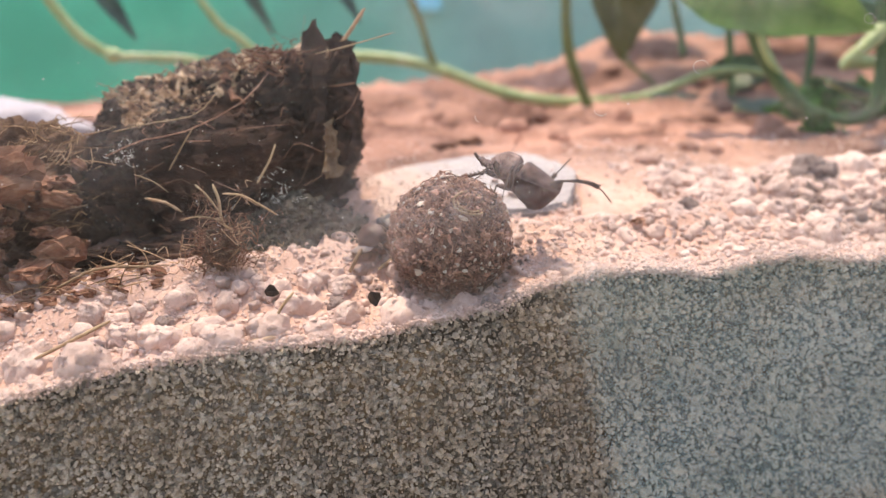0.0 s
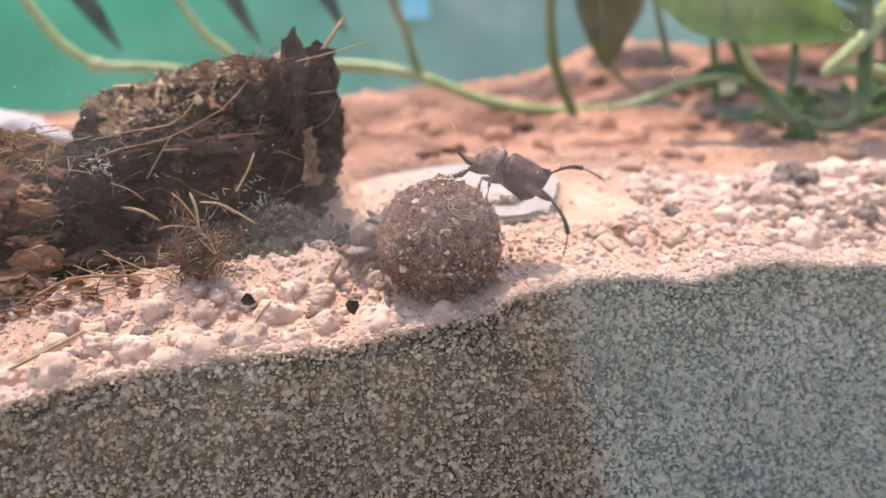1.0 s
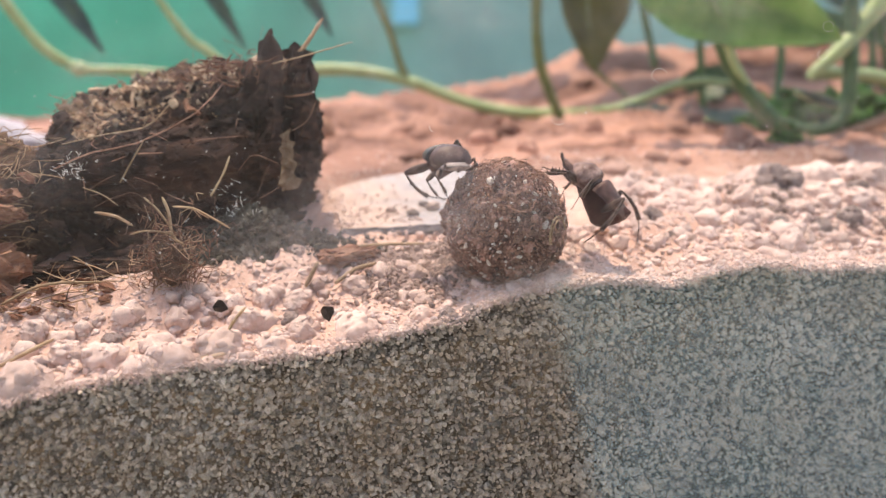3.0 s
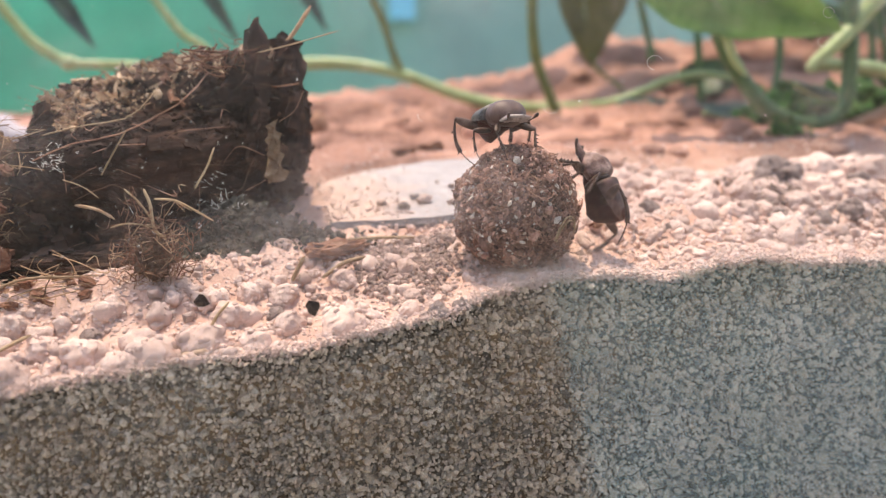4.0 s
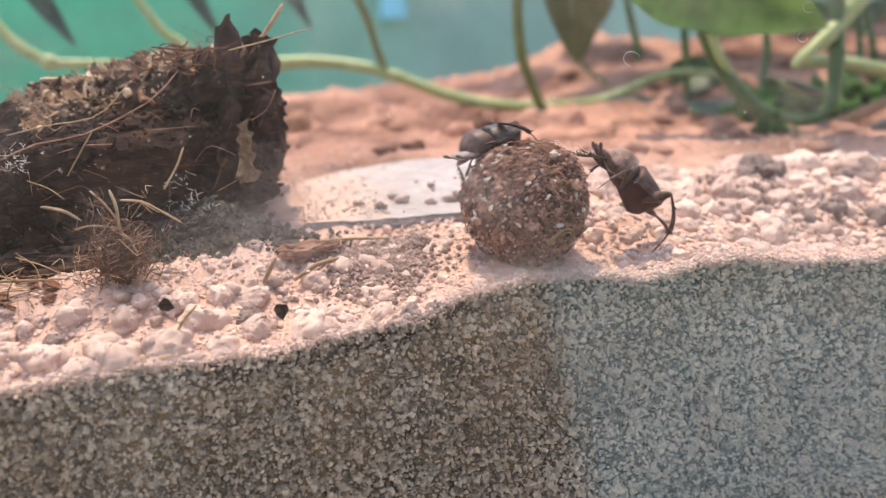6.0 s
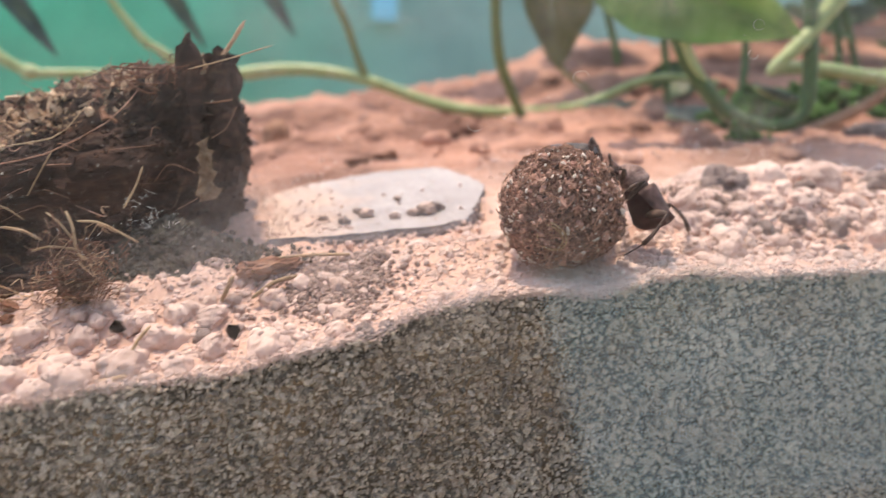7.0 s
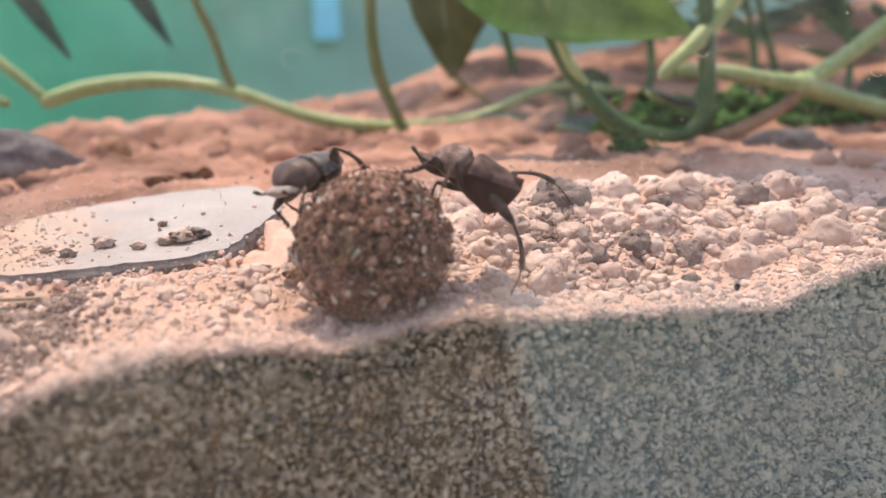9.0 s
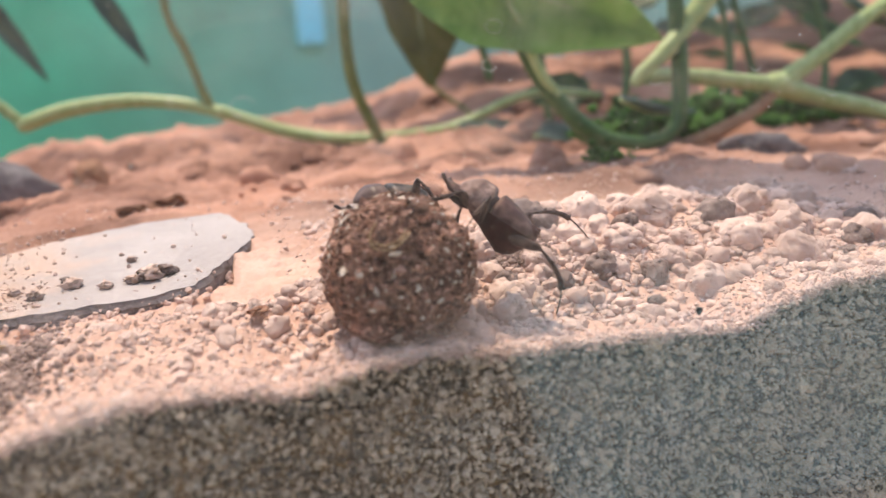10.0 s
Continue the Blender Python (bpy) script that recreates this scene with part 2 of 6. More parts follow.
def glass_mat():
    m, nt, b = shader("dusty_glass")
    nt.nodes.remove(b)
    clear = nt.nodes.new("ShaderNodeBsdfTransparent")
    gloss = nt.nodes.new("ShaderNodeBsdfGlossy")
    gloss.inputs["Roughness"].default_value = 0.07
    lw = nt.nodes.new("ShaderNodeLayerWeight")
    lw.inputs[0].default_value = 0.5
    power = nt.nodes.new("ShaderNodeMath")
    power.operation = "POWER"
    power.inputs[1].default_value = 5.0
    nt.links.new(lw.outputs["Facing"], power.inputs[0])
    fr = nt.nodes.new("ShaderNodeMath")
    fr.operation = "MULTIPLY_ADD"
    fr.inputs[1].default_value, fr.inputs[2].default_value = 0.96, 0.042
    nt.links.new(power.outputs[0], fr.inputs[0])
    film = nt.nodes.new("ShaderNodeBsdfTranslucent")
    film.inputs[0].default_value = (0.85, 0.78, 0.72, 1)
    mixed = nt.nodes.new("ShaderNodeMixShader")
    dirt = ramp(nt, tex_noise(nt, 22, 5, 0.62, (1, 1, 1.6)), [(0.46, (0.0, 0.0, 0.0)), (0.58, (0.02, 0.02, 0.02)), (0.78, (0.14, 0.14, 0.14))])
    nt.links.new(dirt, mixed.inputs[0])
    nt.links.new(clear.outputs[0], mixed.inputs[1])
    nt.links.new(film.outputs[0], mixed.inputs[2])
    top = nt.nodes.new("ShaderNodeMixShader")
    nt.links.new(fr.outputs[0], top.inputs[0])
    nt.links.new(mixed.outputs[0], top.inputs[1])
    nt.links.new(gloss.outputs[0], top.inputs[2])
    nt.links.new(top.outputs[0], nt.nodes["Material Output"].inputs[0])
    return m


GLASS = glass_mat()


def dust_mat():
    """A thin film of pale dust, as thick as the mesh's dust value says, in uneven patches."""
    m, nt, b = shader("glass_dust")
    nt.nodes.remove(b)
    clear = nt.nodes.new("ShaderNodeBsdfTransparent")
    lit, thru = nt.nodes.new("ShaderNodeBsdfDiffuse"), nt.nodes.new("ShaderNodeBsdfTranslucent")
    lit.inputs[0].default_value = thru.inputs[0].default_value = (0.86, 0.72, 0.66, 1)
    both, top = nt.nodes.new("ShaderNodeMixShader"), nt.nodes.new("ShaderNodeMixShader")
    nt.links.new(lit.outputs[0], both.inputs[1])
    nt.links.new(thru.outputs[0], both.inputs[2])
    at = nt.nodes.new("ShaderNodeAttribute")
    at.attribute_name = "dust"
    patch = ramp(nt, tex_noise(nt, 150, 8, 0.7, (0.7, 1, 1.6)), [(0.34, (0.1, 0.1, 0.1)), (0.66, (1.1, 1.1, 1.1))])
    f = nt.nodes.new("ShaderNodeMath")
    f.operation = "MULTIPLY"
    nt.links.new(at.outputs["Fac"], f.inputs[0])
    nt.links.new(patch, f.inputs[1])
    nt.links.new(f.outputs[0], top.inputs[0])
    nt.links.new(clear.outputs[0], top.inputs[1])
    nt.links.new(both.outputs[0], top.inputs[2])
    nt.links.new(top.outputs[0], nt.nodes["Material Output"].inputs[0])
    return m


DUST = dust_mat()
SPECK = plain("dried_specks", (0.7, 0.66, 0.6))


# ---- mesh helpers ----
def mesh_of(name, verts, faces, material, smooth=True):
    verts = np.asarray(verts, dtype=np.float32)
    faces = np.asarray(faces, dtype=np.int32)
    k = faces.shape[1]
    me = bpy.data.meshes.new(name)
    me.vertices.add(len(verts))
    me.vertices.foreach_set("co", verts.ravel())
    me.loops.add(faces.size)
    me.loops.foreach_set("vertex_index", faces.ravel())
    me.polygons.add(len(faces))
    me.polygons.foreach_set("loop_start", np.arange(0, faces.size, k, dtype=np.int32))
    me.polygons.foreach_set("use_smooth", np.full(len(faces), smooth))
    me.materials.append(material)
    me.update()
    me.validate()
    return me


def thing(name, me, label, category, group="", kind="", at=None):
    ob = new(name, me)
    if at is not None:
        ob.matrix_basis = at
    return tagged(ob, label, category, group, kind)


def piece(name, me, parent, label="", at=None, kind=""):
    ob = new(name, me)
    ob.parent = parent
    if at is not None:
        ob.matrix_basis = at
    return tagged(ob, label=label, kind=kind)


def empty(name, m, label, category, group=""):
    ob = new(name)
    ob.empty_display_size = 0.005
    ob.matrix_basis = m
    return tagged(ob, label, category, group)


def ico(level):
    bm = bmesh.new()
    bmesh.ops.create_icosphere(bm, subdivisions=level, radius=1.0)
    v = np.array([p.co[:] for p in bm.verts])
    f = np.array([[p.index for p in q.verts] for q in bm.faces])
    bm.free()
    return v, f


ICO1, ICO2, ICO3, ICO4 = ico(1), ico(2), ico(3), ico(4)
ICO5, ICO6 = ico(5), ico(6)


def joined(name, v0, f0, centres, sizes, material, flat=(0.6, 1.0), jitter=0.18, smooth=False, low=1.0):
    """Many small rough lumps in one mesh."""
    n = len(centres)
    q = RNG.normal(size=(n, 4))
    q /= np.linalg.norm(q, axis=1)[:, None]
    w, x, y, z = q.T
    rot = np.stack([np.stack([1 - 2 * (y * y + z * z), 2 * (x * y - z * w), 2 * (x * z + y * w)], -1),
                    np.stack([2 * (x * y + z * w), 1 - 2 * (x * x + z * z), 2 * (y * z - x * w)], -1),
                    np.stack([2 * (x * z - y * w), 2 * (y * z + x * w), 1 - 2 * (x * x + y * y)], -1)], 1)
    sc = RNG.uniform(flat[0], flat[1], (n, 1, 3)) * np.asarray(sizes)[:, None, None]
    v = v0[None] * (1 + RNG.uniform(-jitter, jitter, (n, len(v0), 1))) * sc
    v = np.einsum("nij,nvj->nvi", rot, v) * np.array([1, 1, low]) + np.asarray(centres)[:, None, :]
    f = f0[None] + (np.arange(n) * len(v0))[:, None, None]
    return mesh_of(name, v.reshape(-1, 3), f.reshape(-1, f0.shape[1]), material, smooth)


def tube_arrays(points, radii, sides=6):
    pts = np.asarray(points, dtype=float)
    tan = np.gradient(pts, axis=0)
    tan /= np.linalg.norm(tan, axis=1)[:, None] + 1e-12
    ref = np.array([0.31, 0.17, 0.93]) if abs(tan[0][2]) < 0.85 else np.array([0.9, 0.3, 0.1])
    vs = []
    for p, t, r in zip(pts, tan, np.broadcast_to(radii, (len(pts),))):
        u = np.cross(t, ref)
        u /= np.linalg.norm(u)
        w = np.cross(t, u)
        for k in range(sides):
            a = 2 * math.pi * k / sides
            vs.append(p + r * (math.cos(a) * u + math.sin(a) * w))
    fs = []
    for i in range(len(pts) - 1):
        for k in range(sides):
            a, b = i * sides + k, i * sides + (k + 1) % sides
            fs.append((a, b, b + sides, a + sides))
    n = len(vs)
    vs.append(pts[0] - tan[0] * np.broadcast_to(radii, (len(pts),))[0] * 0.6)
    vs.append(pts[-1] + tan[-1] * np.broadcast_to(radii, (len(pts),))[-1] * 0.6)
    for k in range(sides):
        fs.append((n, (k + 1) % sides, k, n))
        o = (len(pts) - 1) * sides
        fs.append((n + 1, o + k, o + (k + 1) % sides, n + 1))
    return np.array(vs), np.array(fs)


def quads_to_tris(f):
    f = np.asarray(f)
    t = np.concatenate([f[:, [0, 1, 2]], f[:, [0, 2, 3]]])
    return t[(t[:, 0] != t[:, 1]) & (t[:, 1] != t[:, 2]) & (t[:, 0] != t[:, 2])]


def tube(name, points, radii, material, sides=8):
    v, f = tube_arrays(points, radii, sides)
    return mesh_of(name, v, quads_to_tris(f), material)


def many_tubes(name, curves, material, sides=4):
    vs, fs, n = [], [], 0
    for pts, radii in curves:
        v, f = tube_arrays(pts, radii, sides)
        vs.append(v)
        fs.append(quads_to_tris(f) + n)
        n += len(v)
    return mesh_of(name, np.concatenate(vs), np.concatenate(fs), material)


def smooth_line(ctrl, n=24):
    """Catmull-Rom through the control points."""
    c = np.asarray(ctrl, dtype=float)
    c = np.vstack([2 * c[0] - c[1], c, 2 * c[-1] - c[-2]])
    out = []
    segs = len(c) - 3
    for s in np.linspace(0, segs - 1e-6, n):
        i = int(s)
        u = s - i
        p0, p1, p2, p3 = c[i:i + 4]
        out.append(0.5 * (2 * p1 + (p2 - p0) * u + (2 * p0 - 5 * p1 + 4 * p2 - p3) * u * u + (3 * p1 - p0 - 3 * p2 + p3) * u ** 3))
    return np.array(out)


def fbm(p, scale, octaves=4):
    return noise.fractal(Vector(p) * scale, 0.9, 2.1, octaves)


def lump_radius(p, rough, scale, seed, fine):
    q = p + np.array([seed * 7.3, seed * 3.1, seed * 5.7])
    return 1 + rough * fbm(q, scale * 0.4, 3) - fine * abs(fbm(q, scale * 1.3, 2)) * 2.2 - fine * abs(fbm(q + 9.0, scale * 3.4, 2))


def lump(name, level, size, material, rough=0.2, scale=3.0, seed=0, squash=(1, 1, 1), fine=0.06):
    """A rough lump, of radius size, uneven at two scales."""
    v, f = (ICO2, ICO3, ICO4, ICO5, ICO6)[level - 2]
    out = [p * lump_radius(p, rough, scale, seed, fine) * size * np.array(squash) for p in v]
    return mesh_of(name, out, f, material)


def merged(name, parts, material):
    """Several triangle meshes in one, smooth."""
    vs, fs, n = [], [], 0
    for v, f in parts:
        vs.append(v)
        fs.append(f + n)
        n += len(v)
    return mesh_of(name, np.concatenate(vs), np.concatenate(fs), material)


def crumbly(name, size, material, seed, squash, knobs=40):
    """A clod of crumbs pressed together: a rough core beset with small round lumps."""
    v, f = ICO4 if knobs > 30 else ICO3
    core = np.array([p * lump_radius(p, 0.30, 3.0, seed, 0.05) for p in v])
    parts = [(core * size * np.array(squash), f)]
    rnd = np.random.default_rng(seed)
    for k in range(knobs):
        d = core[rnd.integers(len(core))]
        r = rnd.choice([0.08, 0.13, 0.20, 0.30], p=[0.4, 0.32, 0.2, 0.08])
        w = ICO2[0] * (1 + rnd.uniform(-0.12, 0.12, (len(ICO2[0]), 1))) * r * rnd.uniform(0.75, 1.1, 3)
        parts.append(((w + d * (1 - 0.35 * r)) * size * np.array(squash), ICO2[1]))
    return merged(name, parts, material)


# ---- the ground ----
LINE_X = [-0.6, -0.2, -0.068, -0.043, -0.013, 0.016, 0.034, 0.053, 0.062, 0.08, 0.1, 0.108, 0.122, 0.135, 0.157, 0.196, 0.21, 0.222, 0.236, 0.3, 1.0]
LINE_Z = [-0.03, -0.028, -0.018, -0.012, -0.0085, -0.0075, -0.004, -0.001, 0.003, 0.0065, 0.006, 0.0045, 0.007, 0.009, 0.007, 0.006, 0.005, 0.010, 0.013, 0.014, 0.02]
RISE_Y = [0, 0.008, 0.02, 0.036, 0.056, 0.07, 0.1, 0.166, 0.3, 0.38, 0.45, 0.5, 0.56]
RISE_Z = [0, 0.0005, 0.003, 0.0115, 0.0165, 0.0205, 0.027, 0.038, 0.054, 0.066, 0.083, 0.087, 0.08]


def ground_base(x, y):
    near = np.interp(x, LINE_X, LINE_Z)
    far = np.interp(x, [-0.3, -0.07, 0.05, 0.15, 0.25, 0.6], [-0.014, -0.011, 0.0, 0.006, 0.008, 0.012])
    w = math.exp(-(y / 0.04) ** 2)
    hill = max(0.0, min(1.0, (y - 0.26) / 0.17)) * (max(0.0, x - 0.17) * 0.17 + 0.016 * math.exp(-((x - 0.30) / 0.05) ** 2))
    side = max(0.0, min(1.0, (x - 0.15) / 0.03)) * max(0.0, min(1.0, (0.30 - x) / 0.04))
    heap = side * (0.005 * math.exp(-((y - 0.058) / 0.018) ** 2) - 0.004 * math.exp(-((y - 0.105) / 0.025) ** 2))
    left = max(0.0, min(1.0, (0.0 - x) / 0.02))
    heap += 0.0065 * left * math.exp(-((y - 0.031) / 0.012) ** 2)
    heap += 0.007 * math.exp(-((x - 0.008) / 0.016) ** 2 - ((y - 0.043) / 0.011) ** 2)
    heap -= 0.0024 * max(0.0, min(1.0, (x - 0.045) / 0.01, (0.112 - x) / 0.006)) * math.exp(-((y - 0.0525) / 0.0055) ** 2)
    z = w * near + (1 - w) * far + np.interp(y, RISE_Y, RISE_Z) + hill + heap
    if 0.034 < x < 0.103 + 0.006 * (y > 0.08) and 0.0605 < y < 0.14:
        z = min(z, 0.0165 + 0.2 * (y - 0.06) + 0.06 * (x - 0.09))  # the bed under the flat stone
    return z


def ground_z(x, y):
    z = ground_base(x, y)
    if 0.034 < x < 0.103 + 0.006 * (y > 0.08) and 0.0605 < y < 0.14:
        return z
    z += 0.0016 * fbm((x, y, 0.3), 45, 3) * min(1, 0.35 + y / 0.05)
    z += 0.0016 * abs(fbm((x, y, 1.7), 150, 3)) + 0.0010 * fbm((x, y, 6.2), 330, 2)
    if y > 0.1:
        z += (0.006 * fbm((x, y, 4.1), 16, 3) + 0.007 * abs(fbm((x, y, 7.7), 42, 4))) * min(1, (y - 0.1) / 0.12)
    return z


def build_ground():
    xs = np.unique(np.concatenate([np.linspace(-0.6, -0.1, 26), np.linspace(-0.1, 0.28, 330), np.linspace(0.28, 0.5, 60), np.linspace(0.5, 1.0, 18)]))
    ys = np.unique(np.concatenate([np.linspace(0.0026, 0.1, 88), np.linspace(0.1, 0.3, 70), np.linspace(0.3, 0.56, 44)]))
    v = [(x, y, ground_z(x, y)) for y in ys for x in xs]
    nx, ny = len(xs), len(ys)
    base = len(v)
    # the cut face against the pane, the back face and the bottom
    v += [(x, ys[0], -0.13) for x in xs] + [(x, ys[-1], -0.13) for x in xs]
    f = [(j * nx + i, j * nx + i + 1, (j + 1) * nx + i + 1, (j + 1) * nx + i) for j in range(ny - 1) for i in range(nx - 1)]
    f += [(base + i, base + i + 1, i + 1, i) for i in range(nx - 1)]
    top = (ny - 1) * nx
    f += [(top + i, top + i + 1, base + nx + i + 1, base + nx + i) for i in range(nx - 1)]
    f += [(base + nx + i, base + nx + i + 1, base + i + 1, base + i) for i in range(nx - 1)]
    me = mesh_of("ground", v, f, SAND_TOP)
    # The cut faces carry this painted gap shade.
    me.materials.append(SAND_SHADE)
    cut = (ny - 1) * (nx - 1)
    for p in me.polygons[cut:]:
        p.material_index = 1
    ob = thing("ground", me, "sunlit pinkish dry sand bed, cut straight behind the glass", "ground", kind="structure")
    return ob


build_ground()


def front_grains():
    """The grains of the cut face, pressed against the pane."""
    pts, sizes = [], []
    for step, size, depth in ((0.00098, 0.00066, 0.0007), (0.00145, 0.00095, 0.0020)):
        for gx in np.arange(-0.115, 0.285, step):
            top = np.interp(gx, LINE_X, LINE_Z) + 0.0011 * fbm((gx, 0, 0.3), 220, 3)
            low = -0.066 if gx < 0.22 else -0.05
            for gz in np.arange(low, top, step * 0.93):
                if depth < 0.001 and RNG.random() < 0.12:
                    continue
                pts.append((gx + RNG.uniform(-0.42, 0.42) * step, depth + RNG.uniform(-0.0002, 0.0004), gz + RNG.uniform(-0.42, 0.42) * step))
                sizes.append(size * RNG.choice([0.5, 0.75, 1.0, 1.3, 1.75, 2.3], p=[0.24, 0.28, 0.26, 0.15, 0.055, 0.015]))
    pts = np.array(pts)
    sizes = np.array(sizes)
    pts[:, 1] = np.maximum(pts[:, 1], sizes * 0.98)
    me = joined("front_sand_grains", *ICO1, pts, sizes, SAND_GRAIN, (0.45, 1.05), 0.36)
    thing("front_sand_grains", me, "coarse brown and grey sand grains pressed against glass", "sand", kind="stuff")


front_grains()


def surface_crumbs():
    pts, sizes = [], []
    for k in range(23000):
        if k < 18500:
            x, y = RNG.uniform(-0.09, 0.27), 0.0015 + 0.045 * RNG.random() ** 1.5
            s = RNG.choice([0.00035, 0.0005, 0.0007, 0.0012], p=[0.42, 0.36, 0.18, 0.04])
        else:
            x, y = RNG.uniform(-0.12, 0.33), RNG.uniform(0.03, 0.16)
            s = RNG.choice([0.0005, 0.0008, 0.0013], p=[0.55, 0.35, 0.10])
        if 0.03 < x < 0.115 and 0.05 < y < 0.15:
            continue
        pts.append((x, max(y, s + 0.0001), ground_z(x, y) - s * 0.12))
        sizes.append(s)
    for k in range(5200):
        x = RNG.uniform(-0.11, 0.28)
        s = RNG.choice([0.0003, 0.00045, 0.0007], p=[0.45, 0.4, 0.15])
        pts.append((x, s + RNG.uniform(0.0001, 0.0022), np.interp(x, LINE_X, LINE_Z) + 0.0011 * fbm((x, 0, 0.3), 220, 3) + RNG.normal(0.0005, 0.0007)))
        sizes.append(s)
    me = joined("sand_crumbs", *ICO1, np.array(pts), np.array(sizes), CRUMB, (0.7, 1.0), 0.2, True, 0.8)
    thing("sand_crumbs", me, "loose pale pink sand crumbs strewn over the bed", "sand", kind="stuff")


surface_crumbs()

# ---- the tank and what closes the place ----
def box_mesh(name, lo, hi, material):
    v = [(x, y, z) for z in (lo[2], hi[2]) for y in (lo[1], hi[1]) for x in (lo[0], hi[0])]
    f = [(0, 2, 3, 1), (4, 5, 7, 6), (0, 1, 5, 4), (2, 6, 7, 3), (0, 4, 6, 2), (1, 3, 7, 5)]
    return mesh_of(name, v, f, material, False)


pane = thing("window_1", box_mesh("window_1", (-0.6, -0.0045, -0.13), (1.0, -0.0005, 0.34), GLASS), "clear dusty glass front pane of a terrarium", "glass pane", kind="structure")
pane.visible_shadow = False
thing("wall_north", box_mesh("wall_north", (-2.4, 1.5, -1.3), (3.0, 1.6, 0.62), TEAL), "out-of-focus teal green painted wall", "wall", kind="structure")
FLOOR_Z = -1.75


def leaning_wall(name):
    """Unseen; its end slants outwards to its foot to set the reflection's edge."""
    out = [(-4, FLOOR_Z), (1.53, FLOOR_Z), (1.245, -0.55), (1.245, 1.6), (-4, 1.6)]
    n = len(out)
    v = [(x, y, z) for y in (-3.0, -3.2) for x, z in out]
    f = [(0, 1, 2, 2), (0, 2, 4, 4), (2, 3, 4, 4), (5, 7, 6, 6), (5, 9, 7, 7), (7, 9, 8, 8)] + [(i, n + i, n + (i + 1) % n, (i + 1) % n) for i in range(n)]
    return mesh_of(name, v, quads_to_tris(f), ROOM_WALL, False)


thing("floor", box_mesh("floor", (-5, -8, FLOOR_Z - 0.06), (7, 4, FLOOR_Z), PAVING), "plain grey paved floor", "floor", kind="structure")
thing("stand", box_mesh("stand", (-0.62, -0.006, FLOOR_Z), (1.02, 0.58, -0.131), ROOM_WALL), "plain plinth under the terrarium", "plinth", kind="structure")
# Added out of view: dim walls and a glowing panel mirrored in the pane.
thing("wall_south", leaning_wall("wall_south"), "unseen dim wall added for the dark part of the reflection", "wall", kind="structure")
thing("wall_south_upper", box_mesh("wall_south_upper", (1.245, -3.2, -0.45), (7, -3.0, 1.6), ROOM_WALL), "unseen dim wall added to bound the reflection from above", "wall", kind="structure")
thing("backdrop", box_mesh("backdrop", (0.5, -3.35, FLOOR_Z), (7, -3.25, 0.0), REFLECTION_GLOW), "unseen pale blue-green glowing panel added for the reflection in the glass", "backdrop", kind="structure")


# ---- dung ball ----
BALL_R, BALL_Y = 0.0166, 0.0185


SEED = mesh_of("pale_seed", ICO2[0] * np.array([1.0, 0.58, 0.45]), ICO2[1], PALE_GRAIN)


